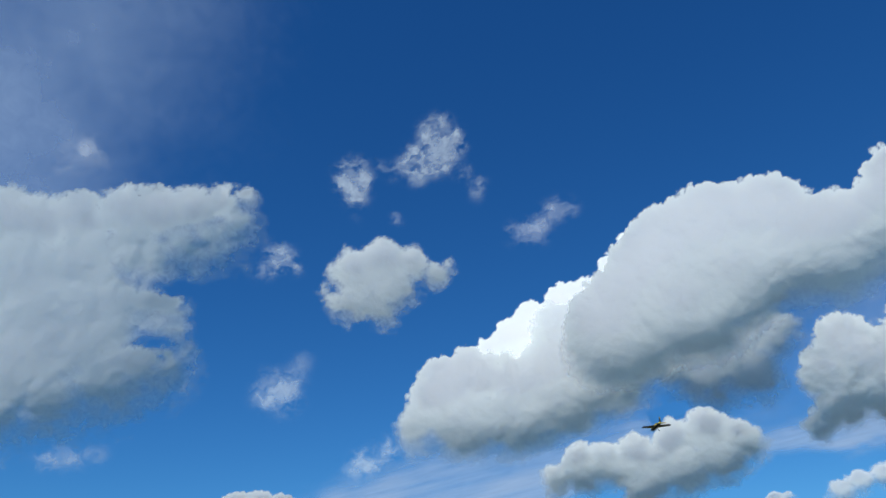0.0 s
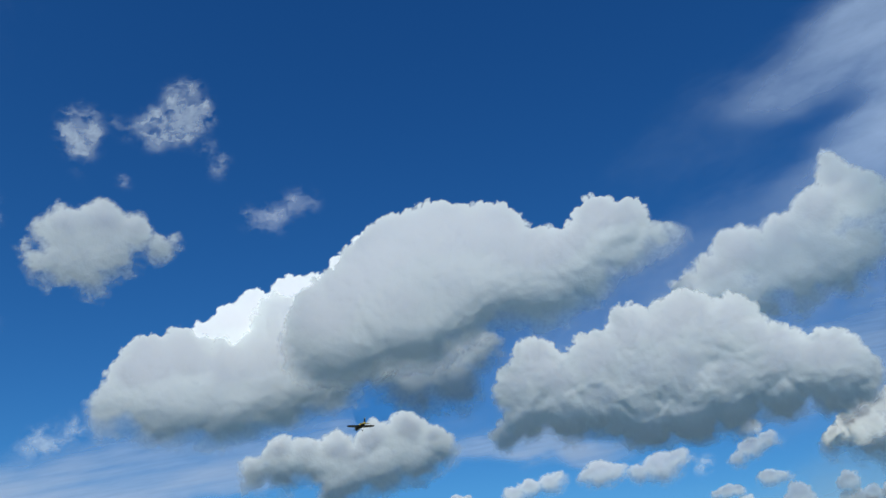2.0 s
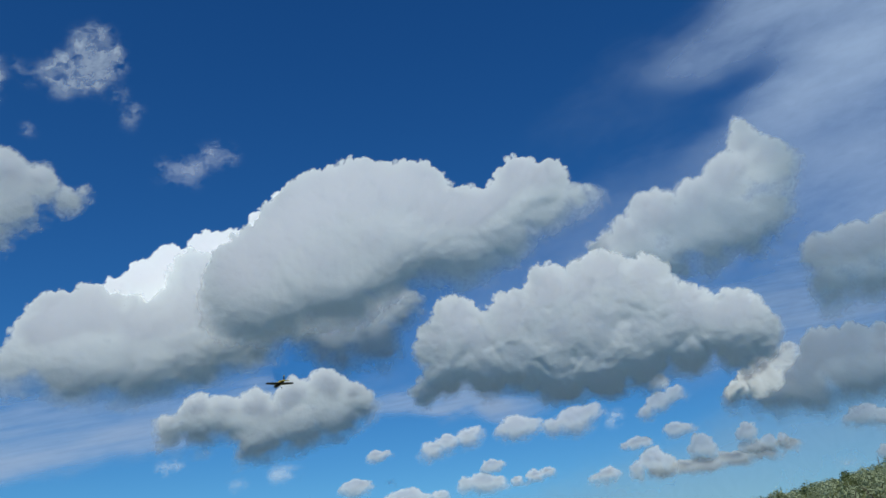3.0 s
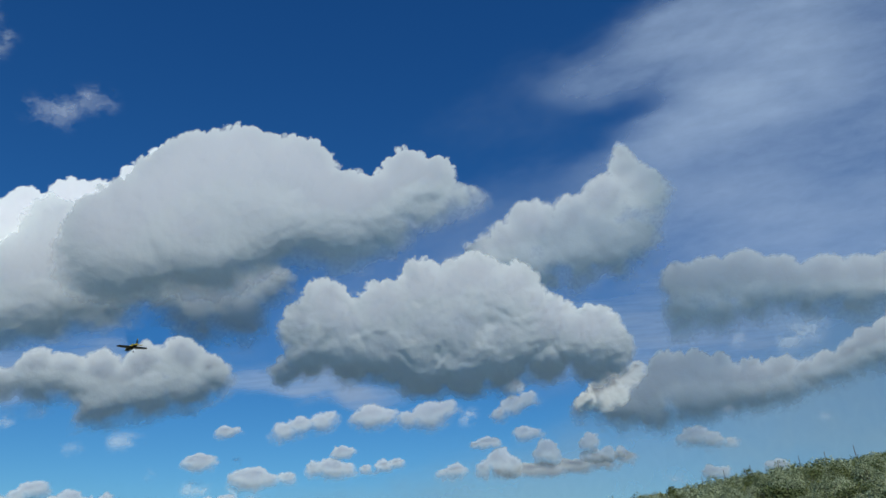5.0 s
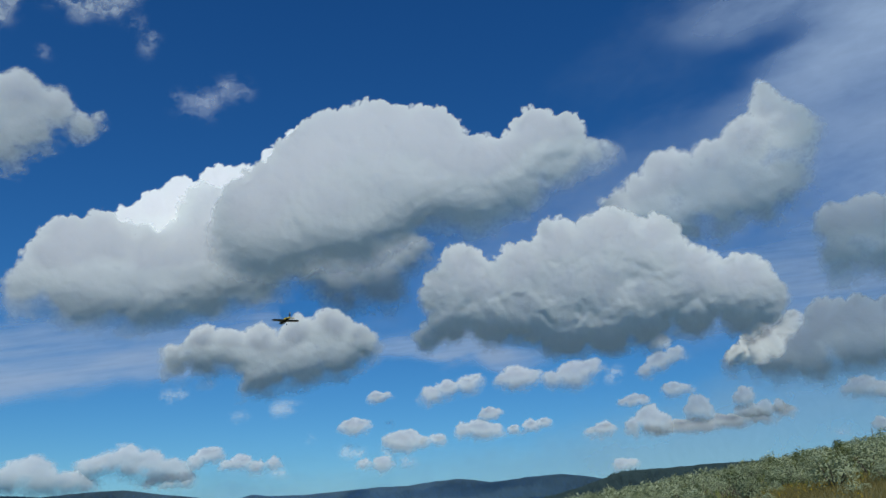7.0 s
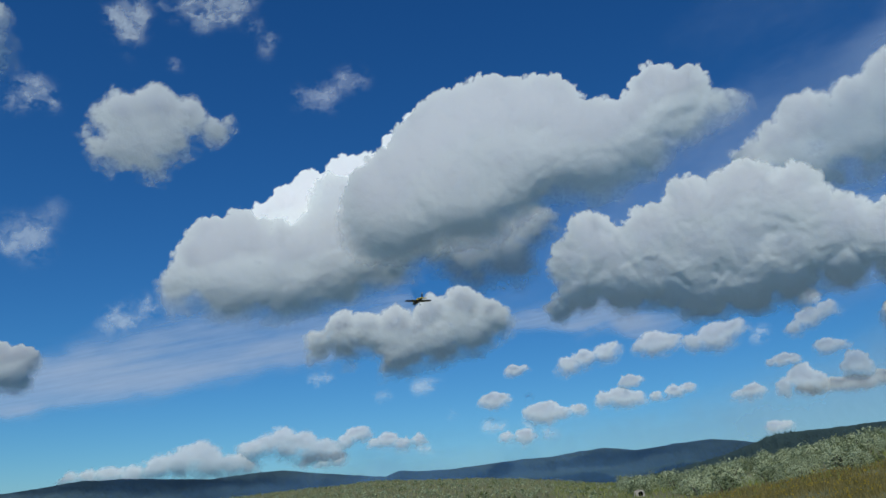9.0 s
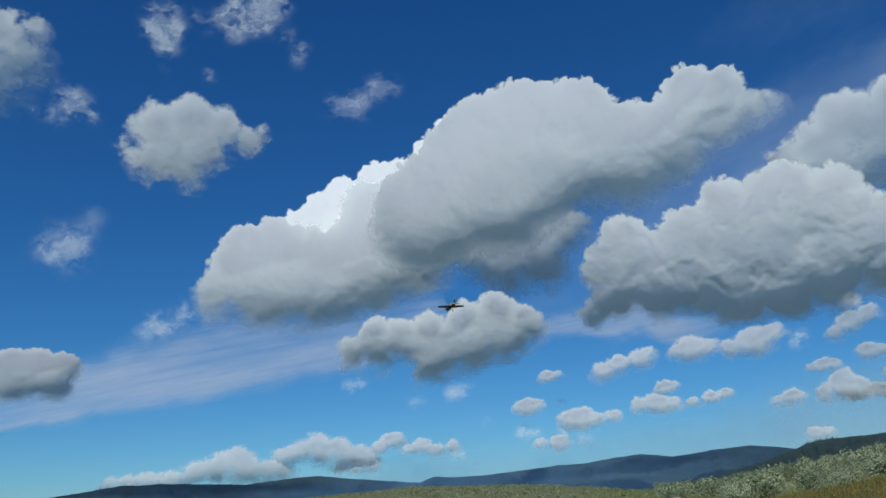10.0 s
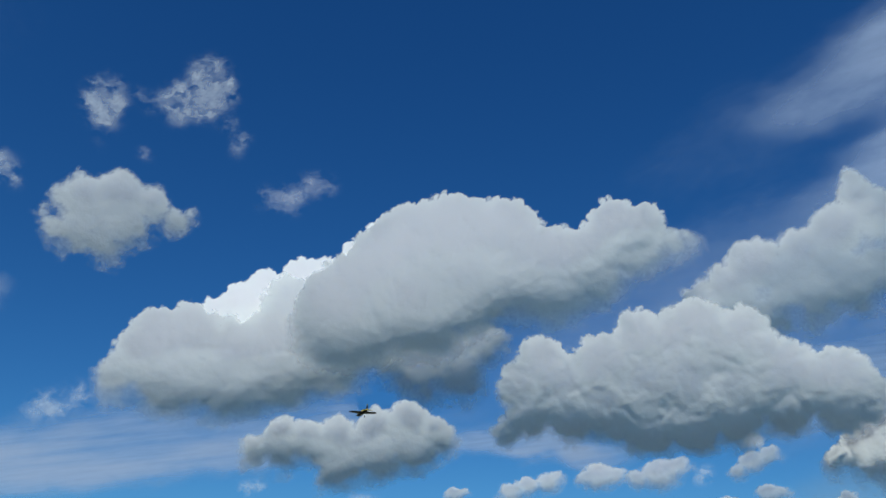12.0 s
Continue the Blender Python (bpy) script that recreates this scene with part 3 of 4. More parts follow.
cloud([(9.9, 8.44, 0.77), (11.0, 8.84, 0.86), (12.5, 9.14, 0.81), (13.1, 9.54, 0.53)],
      700, SMALL, "small white fair-weather cloud", 1.0, 0.3, tear=0.5, group="small far clouds", flat=0.72, slant=6, lean=-0.45, deep=0.75)
cloud([(5.8, 8.34, 0.58), (6.6, 8.44, 0.28)],
      700, SMALL, "small white fair-weather cloud", 1.0, 0.3, tear=0.5, group="small far clouds", flat=0.72, slant=6, lean=-0.45, deep=0.75)
cloud([(16.0, 9.44, 1.04), (17.2, 9.54, 0.71), (15.2, 9.34, 0.61)],
      700, SMALL, "small white fair-weather cloud with a flat grey base", 1.0, 0.3, tear=0.5, group="small far clouds", flat=0.72, slant=6, lean=-0.45, deep=0.75)
cloud([(20.3, 9.54, 1.17), (21.3, 9.84, 0.84), (18.8, 9.24, 0.71), (22.0, 9.94, 0.37)],
      700, SMALL, "small white fair-weather cloud with a flat grey base", 1.0, 0.3, tear=0.5, group="small far clouds", flat=0.72, slant=6, lean=-0.45, deep=0.75)
cloud([(23.2, 9.34, 0.51), (22.8, 9.14, 0.32)],
      240, THIN, "small thin far cloud", 1.0, 0.3, tear=0.5, group="small far clouds", flat=0.72, slant=6, haze=0.8, deep=0.4, lean=-0.65)
cloud([(26.4, 10.04, 0.85), (27.5, 10.44, 0.66), (25.3, 9.44, 0.59), (26.6, 11.34, 0.63)],
      700, SMALL, "small white fair-weather cloud", 1.0, 0.3, tear=0.5, group="small far clouds", flat=0.72, slant=6, lean=-0.45, deep=0.75)
cloud([(4.3, 6.34, 0.85), (3.7, 6.24, 0.47), (5.0, 6.44, 0.47)],
      700, SMALL, "small white fair-weather cloud", 1.0, 0.3, tear=0.5, group="small far clouds", flat=0.72, slant=6, lean=-0.45, deep=0.75)
cloud([(-1.0, 7.54, 0.52), (-0.1, 7.74, 0.47)],
      240, THIN, "small thin far cloud", 1.0, 0.3, tear=0.5, group="small far clouds", flat=0.72, slant=6, haze=0.8, deep=0.4, lean=-0.65)
cloud([(-3.9, 7.04, 0.41), (-3.5, 7.14, 0.24)],
      240, THIN, "small thin far cloud", 1.0, 0.3, tear=0.5, group="small far clouds", flat=0.72, slant=6, haze=0.8, deep=0.4, lean=-0.65)
cloud([(7.9, 5.24, 0.94), (6.9, 5.24, 0.57), (9.0, 5.24, 0.57), (10.2, 5.34, 0.57)],
      700, SMALL, "small white fair-weather cloud with a flat grey base", 1.0, 0.3, tear=0.5, group="small far clouds", flat=0.72, slant=6, lean=-0.45, deep=0.75)
cloud([(14.0, 7.04, 0.57), (14.6, 7.04, 0.33), (13.5, 6.84, 0.33)],
      700, SMALL, "small white fair-weather cloud", 1.0, 0.3, tear=0.5, group="small far clouds", flat=0.72, slant=6, lean=-0.45, deep=0.75)
cloud([(13.3, 5.94, 0.94), (12.2, 5.94, 0.61), (14.3, 5.84, 0.57)],
      700, SMALL, "small white fair-weather cloud with a flat grey base", 1.0, 0.3, tear=0.5, group="small far clouds", flat=0.72, slant=6, lean=-0.45, deep=0.75)
cloud([(16.9, 6.04, 0.55), (17.9, 6.24, 0.46), (15.7, 5.84, 0.42)],
      700, SMALL, "small white fair-weather cloud", 1.0, 0.3, tear=0.5, group="small far clouds", flat=0.72, slant=6, lean=-0.45, deep=0.75)
cloud([(27.2, 5.5, 0.69), (28.7, 5.5, 0.76), (30.5, 5.7, 0.75), (32.3, 5.9, 0.74), (34.0, 6.2, 0.55), (25.6, 5.4, 0.54)],
      640, FRAYED, "flat blue-grey foot of a far cloud bank", 1.0, 0.3, group="small far clouds", lean=-0.5, deep=0.7, foot=0.8, flat=0.5, slant=-8)
cloud([(25.3, 6.1, 1.01), (24.1, 5.7, 0.62), (26.3, 5.8, 0.62)],
      700, SMALL, "small white fair-weather cloud", 1.0, 0.3, tear=0.4, group="small far clouds", lean=-0.45, deep=0.75)
cloud([(28.6, 6.8, 0.84), (28.1, 6.5, 0.54), (29.1, 6.4, 0.53)],
      700, SMALL, "small white fair-weather cloud", 1.0, 0.3, tear=0.4, group="small far clouds", lean=-0.45, deep=0.75)
cloud([(31.7, 7.4, 0.60), (31.3, 7.1, 0.45), (31.8, 7.0, 0.45)],
      700, SMALL, "small white fair-weather cloud", 1.0, 0.3, tear=0.4, group="small far clouds", lean=-0.45, deep=0.75)
cloud([(32.0, 6.3, 0.56), (32.9, 6.4, 0.56), (33.7, 6.5, 0.40), (31.3, 6.3, 0.45)],
      700, SMALL, "small white fair-weather cloud with a flat grey base", 1.0, 0.3, tear=0.4, group="small far clouds", lean=-0.45, deep=0.75)
cloud([(22.1, 5.64, 0.67), (21.2, 5.44, 0.41)],
      700, SMALL, "small white fair-weather cloud", 1.0, 0.3, tear=0.5, group="small far clouds", flat=0.72, slant=6, lean=-0.45, deep=0.75)
cloud([(27.0, 8.04, 0.66), (27.9, 8.04, 0.44)],
      700, SMALL, "small white fair-weather cloud", 1.0, 0.3, tear=0.5, group="small far clouds", flat=0.72, slant=6, lean=-0.45, deep=0.75)
cloud([(24.3, 7.44, 0.58), (24.9, 7.44, 0.40), (23.6, 7.34, 0.37)],
      700, SMALL, "small white fair-weather cloud", 1.0, 0.3, tear=0.5, group="small far clouds", flat=0.72, slant=6, lean=-0.45, deep=0.75)
cloud([(3.9, 4.54, 0.47), (4.7, 4.54, 0.38)],
      240, THIN, "small thin far cloud", 1.0, 0.3, tear=0.5, group="small far clouds", flat=0.72, slant=6, haze=0.8, deep=0.4, lean=-0.65)
cloud([(6.3, 3.74, 0.65), (5.0, 3.74, 0.42)],
      700, SMALL, "small white fair-weather cloud", 1.0, 0.3, tear=0.5, group="small far clouds", flat=0.72, slant=6, lean=-0.45, deep=0.75)
cloud([(8.3, 3.74, 0.51), (7.7, 3.84, 0.38)],
      240, THIN, "small thin far cloud", 1.0, 0.3, tear=0.5, group="small far clouds", flat=0.72, slant=6, haze=0.8, deep=0.4, lean=-0.65)
cloud([(-0.9, 3.24, 0.41), (-0.4, 3.24, 0.27)],
      240, THIN, "small thin far cloud", 1.0, 0.3, tear=0.5, group="small far clouds", flat=0.72, slant=6, haze=0.8, deep=0.4, lean=-0.65)
cloud([(23.0, 3.14, 0.53), (23.7, 3.24, 0.39)],
      700, SMALL, "small white fair-weather cloud", 1.0, 0.3, tear=0.5, group="small far clouds", flat=0.72, slant=6, lean=-0.45, deep=0.75)
cloud([(6.8, 6.44, 0.28)],
      240, FAINT, "faint scrap of far cloud", 1.0, 0.3, tear=0.5, group="small far clouds", flat=0.72, slant=6, haze=0.8, deep=0.4, lean=-0.65)
cloud([(38.8, 7.24, 0.87), (40.0, 6.94, 0.65), (38.1, 7.14, 0.52), (41.1, 6.84, 0.42)],
      700, SMALL, "small white fair-weather cloud with a flat grey base", 1.0, 0.3, tear=0.5, group="small far clouds", flat=0.72, slant=6, lean=-0.45, deep=0.75)
cloud([(39.6, 4.84, 0.59), (40.4, 4.84, 0.42)],
      700, SMALL, "small white fair-weather cloud", 1.0, 0.3, tear=0.5, group="small far clouds", flat=0.72, slant=6, lean=-0.45, deep=0.75)
cloud([(43.9, 5.14, 0.53), (43.3, 5.04, 0.37)],
      700, SMALL, "small white fair-weather cloud", 1.0, 0.3, tear=0.5, group="small far clouds", flat=0.72, slant=6, lean=-0.45, deep=0.75)
cloud([(36.9, 4.44, 0.39), (37.5, 4.44, 0.26)],
      240, THIN, "small thin far cloud", 1.0, 0.3, tear=0.5, group="small far clouds", flat=0.72, slant=6, haze=0.8, deep=0.4, lean=-0.65)
cloud([(47.1, 7.94, 0.28)],
      240, FAINT, "faint scrap of far cloud", 1.0, 0.3, tear=0.5, group="small far clouds", flat=0.72, slant=6, haze=0.8, deep=0.4, lean=-0.65)
cloud([(41.2, 8.74, 0.34)],
      240, FAINT, "faint scrap of far cloud", 1.0, 0.3, tear=0.5, group="small far clouds", flat=0.72, slant=6, haze=0.8, deep=0.4, lean=-0.65)
cloud([(42.7, 13.34, 0.44)],
      240, THIN, "small thin far cloud", 1.0, 0.3, tear=0.5, group="small far clouds", flat=0.72, slant=6, haze=0.8, deep=0.4, lean=-0.65)
cloud([(-8.1, 8.44, 0.39), (-8.7, 8.34, 0.39), (-7.6, 8.44, 0.27)],
      240, THIN, "small thin far cloud", 1.0, 0.3, tear=0.5, group="small far clouds", flat=0.72, slant=6, haze=0.8, deep=0.4, lean=-0.65)
cloud([(6.7, 4.54, 0.39), (1.2, 5.44, 0.25)],
      240, THIN, "small thin far cloud", 1.0, 0.3, tear=0.5, group="small far clouds", flat=0.72, slant=6, haze=0.8, deep=0.4, lean=-0.65)
cloud([(-24.6, 2.1, 0.53), (-23.4, 2.2, 0.68), (-22.1, 2.3, 0.78), (-20.7, 2.3, 0.87), (-19.1, 2.7, 1.07), (-17.7, 3.0, 1.16), (-16.3, 3.5, 1.07), (-15.8, 2.8, 1.16), (-14.3, 2.8, 1.07), (-13.1, 2.5, 0.68)],
      700, SMALL, "long low white cloud over the far hills", 1.0, 0.3, tear=1.1, group="small far clouds", flat=0.7, slant=12, lean=-0.1, deep=0.75)
cloud([(-12.9, 3.7, 0.87), (-11.8, 4.1, 0.87), (-10.9, 4.5, 0.82), (-9.7, 4.1, 0.96), (-8.2, 3.6, 0.96), (-9.1, 3.2, 0.78), (-10.5, 3.6, 0.87), (-7.3, 3.1, 0.68)],
      700, SMALL, "long low white cloud with a grey foot", 1.0, 0.3, tear=1.1, group="small far clouds", flat=0.7, slant=12, lean=-0.1, deep=0.75)
cloud([(-6.5, 4.0, 0.59), (-5.8, 4.5, 0.68), (-5.2, 4.5, 0.53)],
      700, SMALL, "small white fair-weather cloud", 1.0, 0.3, tear=0.5, group="small far clouds", flat=0.7, slant=12, lean=-0.45, deep=0.75)
cloud([(-8.2, 2.8, 0.62), (-7.1, 2.9, 0.59), (-9.1, 2.7, 0.43)],
      700, SMALL, "small white fair-weather cloud with a flat grey base", 1.0, 0.3, tear=0.5, group="small far clouds", flat=0.7, slant=12, lean=-0.45, deep=0.75)
cloud([(-4.4, 3.8, 0.48), (-3.5, 4.0, 0.73), (-2.5, 3.7, 0.59), (-1.3, 3.9, 0.48)],
      700, SMALL, "small white fair-weather cloud", 1.0, 0.3, tear=0.5, group="small far clouds", flat=0.7, slant=12, lean=-0.45, deep=0.75)
cloud([(-12.3, 20.1, 1.19), (-10.6, 21.2, 1.41), (-8.9, 22.3, 1.41), (-7.9, 21.7, 1.41), (-6.2, 23.2, 1.49), (-4.4, 23.6, 1.26), (-2.1, 25.1, 1.26), (-0.2, 26.6, 1.34), (1.9, 27.8, 1.26), (-9.5, 20.2, 1.9), (-7.0, 21.0, 1.9), (-4.5, 22.0, 1.9)],
      900, SUNLIT, "dazzling white shoulder rising behind the great cloud", 1.6, 0.13, lean=-1.6, deep=0.5)
cloud([(31.5, 10.1, 0.56), (32.6, 10.7, 0.80), (33.6, 11.2, 0.88), (34.7, 11.7, 0.80), (35.5, 12.2, 0.56), (34.0, 10.6, 0.72), (32.9, 10.0, 0.64)],
      325, CUMULUS, "bright white head at the end of a grey cloud bank", 1.3, 0.25, lean=-0.9, deep=0.6, tear=0.5, lumps=0.5)
veil([streak(29.0, 34.6, 50, 33.0, 3.0, 0.55), streak(38, 33.8, 56, 33.0, 5.0, 0.6), streak(36, 27.5, 56, 30.0, 3.0, 0.55), streak(30, 25.5, 44, 28, 2.2, 0.22), (52, 22, 16, 9, 0, 0.65), (24, 20, 24, 7, 8, 0.4), streak(18, 31.0, 40, 31.5, 2.5, 0.16), (58, 34, 12, 8, 0, 0.5)], 4600,
     "wide thin veil of high ice cloud", 0.35, 2, 1.0, material=CIRRUS, level=1.0)
veil([streak(-38, 6.8, -12, 10.2, 2.3, 0.9), streak(-24, 9.0, 8, 13.4, 1.8, 0.8), streak(-36, 8.6, -8, 12.6, 1.9, 0.5), streak(-22, 11.4, 0, 14.6, 1.3, 0.35), streak(-36, 5.9, -24, 7.0, 0.6, 0.4), streak(0, 10.9, 22, 11.8, 1.4, 1.0), streak(20, 12.5, 58, 16.0, 5.0, 0.85), (38, 14, 20, 6, 4, 0.5)], 4600,
     "streaked band of thin high cloud", 0.9, 8, 1.0, material=CIRRUS, level=0.5)
veil([(-56, 40, 19, 15, 20, 0.62), (-52, 27, 12, 8, 0, 0.5)], 4100, "soft grey veil of high cloud", 0.14, 30, 0.75, material=CIRRUS, level=1.0)
# two tinted sheets added in place of haze, behind and before the far hills
veil([(8, 2.6, 26, 3.0, 2, 0.30), (34, 4.5, 22, 4.6, 4, 0.5), (54, 9.0, 18, 9, 4, 0.75)], 4720, "milky tinted sheet standing in for low valley haze", 0.1, 3, name="valley_haze_sheet")
veil([(-20, 0.2, 40, 2.3, 0, 0.32), (14, 0.8, 30, 3.8, 0, 0.32)], 1560, "blue tinted sheet standing in for distance haze", 0.05, 2, name="blue_haze_sheet", material=BLUE_HAZE_TINT)


# ---- the land ----
# skyline of the near slope: bearing, height over the horizon (degrees), metres to the crest
CREST = [(-180, -0.4, 120), (-60, -0.6, 150), (-30, -0.35, 150), (-20, 0.15, 150), (-13.9, 0.55, 150), (-4.2, 1.15, 150), (3.0, 0.92, 140),
         (8.0, 0.55, 112), (11.5, 0.08, 92), (17.2, 0.35, 92), (22.7, 1.20, 92), (28.3, 2.05, 92), (36.4, 3.45, 92), (44.0, 4.55, 92),
         (49.6, 5.05, 92), (60.0, 6.2, 92), (90.0, 5.0, 70), (130.0, 1.0, 90), (180.0, -0.4, 120)]


def land(x, y):
    az, r = np.degrees(np.arctan2(x, y)), np.hypot(x, y)
    ks = np.array(CREST)
    rc = np.interp(az, ks[:, 0], ks[:, 2])
    zc = 1.7 + rc * np.tan(np.radians(np.interp(az, ks[:, 0], ks[:, 1])))
    q = r / rc
    rise = zc * np.where(q < 1, q, 1.0)
    fall = np.maximum(r - rc, 0)
    z = rise - 0.16 * fall * np.clip(fall / 25, 0, 1)
    z = np.maximum(z, -30 + 0 * z) + 0.10 * fbm(x * 0.15, y * 0.15, 4) * np.clip(r / 8, 0, 1)
    return z


azs = np.concatenate([np.arange(-180, -62, 3.0), np.arange(-62, 66, 0.4), np.arange(66, 180, 3.0)])
rs = np.concatenate([[0.3, 1, 2, 3, 4.5], np.geomspace(6, 260, 130), np.geomspace(290, 4900, 26)])
R, A = np.meshgrid(rs, np.radians(azs), indexing="ij")
X, Y = R * np.sin(A), R * np.cos(A)
Z = land(X, Y)
idx = np.arange(X.size).reshape(X.shape)
nxt = np.roll(idx, -1, axis=1)
me = bpy.data.meshes.new("ground")
hub = [(len(azs) * len(rs), k, k + 1, (k + 2) % len(azs)) for k in range(0, len(azs) - 1, 2)] + ([(len(azs) * len(rs), len(azs) - 1, 0, 0)] if len(azs) % 2 else [])
hub = np.array([q for q in hub if len(set(q)) == 4])
quads(me, np.concatenate([np.stack([X, Y, Z], -1).reshape(-1, 3), [(0, 0, Z[0].mean())]]),
      np.concatenate([np.stack([idx[:-1], idx[1:], nxt[1:], nxt[:-1]], -1).reshape(-1, 4), hub]))
me.materials.append(MEADOW)
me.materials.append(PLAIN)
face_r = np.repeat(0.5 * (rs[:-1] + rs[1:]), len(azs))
me.polygons.foreach_set("material_index", np.concatenate([face_r > 280, np.zeros(len(hub), dtype=bool)]).astype(np.int32))          # unseen land past the crest, toned for its bounce on cloud undersides
tagged(new("ground", me), "rolling grass and sagebrush steppe, green with dry patches", "ground", kind="structure")


def ridge(name, knots, dist, depth, material, label, rough=0.02, seed=0):
    """A range of hills: knots of bearing and skyline height (degrees); its near flank slopes down towards the meadow."""
    ks = np.array(knots)
    az = np.arange(ks[0, 0], ks[-1, 0], 0.06)
    el = np.interp(az, ks[:, 0], ks[:, 1]) + rough * fbm(az * 2.2 + seed, az * 0 + seed, 6, 0.6) * 2
    crest = 1.7 + dist * np.tan(np.radians(el))
    steps = np.concatenate([np.linspace(0, 1, 40), [1.06, 1.12]])
    S, AZ = np.meshgrid(steps, az, indexing="ij")
    D = dist - depth * (1 - S)
    prof = np.where(S <= 1, S ** 0.8, 1 - (S - 1) * 3)
    Zr = -30 + (crest[None] + 30) * prof
    Zr = Zr + (crest[None] + 30) * 0.16 * fbm(AZ * 0.9 + seed, S * 3 + AZ * 0.3, 6, 0.6) * np.clip((1 - S) * 5, 0, 1) * S
    ar = np.radians(AZ)
    idx = np.arange(D.size).reshape(D.shape)
    me = bpy.data.meshes.new(name)
    quads(me, np.stack([D * np.sin(ar), D * np.cos(ar), Zr], -1).reshape(-1, 3),
          np.stack([idx[:-1, :-1], idx[1:, :-1], idx[1:, 1:], idx[:-1, 1:]], -1).reshape(-1, 4)[:, ::-1])
    me.materials.append(material)
    return tagged(new(name, me), label, "hills", kind="structure")


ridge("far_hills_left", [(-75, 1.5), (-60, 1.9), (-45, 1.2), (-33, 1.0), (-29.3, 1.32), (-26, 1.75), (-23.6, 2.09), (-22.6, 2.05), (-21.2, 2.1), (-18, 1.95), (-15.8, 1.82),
                         (-13, 2.1), (-10.8, 2.22), (-8.5, 1.9), (-4.2, 1.46), (-1, 1.2), (4, 0.8)], 4300, 900, HAZED_FOREST, "long forested hills on the horizon, haze blue painted in", seed=3)
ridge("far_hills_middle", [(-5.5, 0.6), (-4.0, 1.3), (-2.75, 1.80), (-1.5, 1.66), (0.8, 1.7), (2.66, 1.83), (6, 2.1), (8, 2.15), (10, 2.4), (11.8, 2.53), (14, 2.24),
                           (16.5, 2.5), (18.9, 2.64), (20.5, 2.45), (21.7, 2.24), (27, 1.8), (34, 1.2)], 3900, 650, HAZED_FOREST, "forested mountain, haze blue painted in, with a rounded double crest", seed=11)
# the low hill's shade is only its dark colour
ridge("low_dark_hills", [(-2, 0.3), (3, 0.9), (8, 1.05), (11, 1.15), (13, 0.9), (15, 1.05), (17, 1.45), (18.4, 1.2), (21, 0.8), (26, 0.5)], 2700, 700, HAZED_PINE, "low hill before the mountain, darkened in colour as if shaded", seed=23)
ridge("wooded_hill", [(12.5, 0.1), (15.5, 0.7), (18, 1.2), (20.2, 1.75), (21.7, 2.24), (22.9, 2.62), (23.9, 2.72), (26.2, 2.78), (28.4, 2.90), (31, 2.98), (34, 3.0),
                      (38, 2.9), (46, 2.6), (60, 2.0)], 1500, 800, HAZED_PINE, "dark green pine-covered hillside", seed=31)


# ---- plants ----
def sprigs(rng, count, radius, height, length, width, crossed=True, domes=5):
    """Leafy shoots on a lumpy crown of several low domes: corners and faces."""
    centres = [(0.0, 0.0, radius * 0.75, height)]
    for k in range(domes):
        t, d = rng.uniform(0, 6.283), radius * rng.uniform(0.3, 0.65)
        centres.append((d * math.cos(t), d * math.sin(t), radius * rng.uniform(0.35, 0.55), height * rng.uniform(0.55, 0.95)))
    verts, faces = [], []
    for k in range(count):
        cx, cy, cr, ch = centres[rng.randint(len(centres))]
        t, q = rng.uniform(0, 6.283), math.sqrt(rng.uniform(0, 1))
        base = Vector((cx + cr * q * math.cos(t), cy + cr * q * math.sin(t), max(0.03, ch * math.sqrt(max(1 - q * q, 0)) * rng.uniform(0.8, 1.0))))
        out = Vector((math.cos(t) * q, math.sin(t) * q, math.sqrt(max(1 - q * q, 0)) + 0.15)).normalized()
        ln, wd = length * rng.uniform(0.6, 1.3), width * rng.uniform(0.6, 1.3)
        side = out.cross(Vector((rng.normal(), rng.normal(), rng.normal()))).normalized()
        lean = (out.cross(side) + out * rng.uniform(-0.1, 1.1)).normalized()
        for s in ((side, lean.cross(side)) if crossed else (side,)):
            i = len(verts)
            verts += [base - s * wd * 0.35, base + s * wd * 0.35, base + lean * ln * 0.7 + s * wd * 0.6, base + lean * ln, base + lean * ln * 0.6 - s * wd * 0.6]
            faces.append((i, i + 1, i + 2, i + 3, i + 4))
    return verts, faces


def stem(a, b, r0, r1, sides=5):
    axis = (Vector(b) - Vector(a)).normalized()
    u = axis.orthogonal().normalized()
    v = axis.cross(u)
    ring = lambda c, r: [Vector(c) + (u * math.cos(6.283 * k / sides) + v * math.sin(6.283 * k / sides)) * r for k in range(sides)]
    return ring(a, r0) + ring(b, r1), [(k, (k + 1) % sides, sides + (k + 1) % sides, sides + k) for k in range(sides)]


def shrub(rng, leaf, label, count=1150, category="shrub"):
    """One bush: woody stems under a crown of leafy shoots."""
    ob = new("sagebrush")
    tagged(ob, label, category, "bushes on the slope")
    v, f = sprigs(rng, count, 0.62, 0.80, 0.062, 0.034, False, 8)
    mesh_object("foliage", v, f, leaf, ob)
    for k in range(5):
        t = rng.uniform(0, 6.283)
        a, b = stem((0.03 * math.cos(t), 0.03 * math.sin(t), -0.08), (0.36 * math.cos(t), 0.36 * math.sin(t), rng.uniform(0.3, 0.55)), 0.022, 0.008)
        mesh_object("stem", a, b, TWIG, ob, "grey woody stem")
    return ob


rng = np.random.RandomState(12)
GREY_LABEL, DARK_LABEL = "grey-green sagebrush bush on the grassy slope", "dark green leafy bush on the slope"
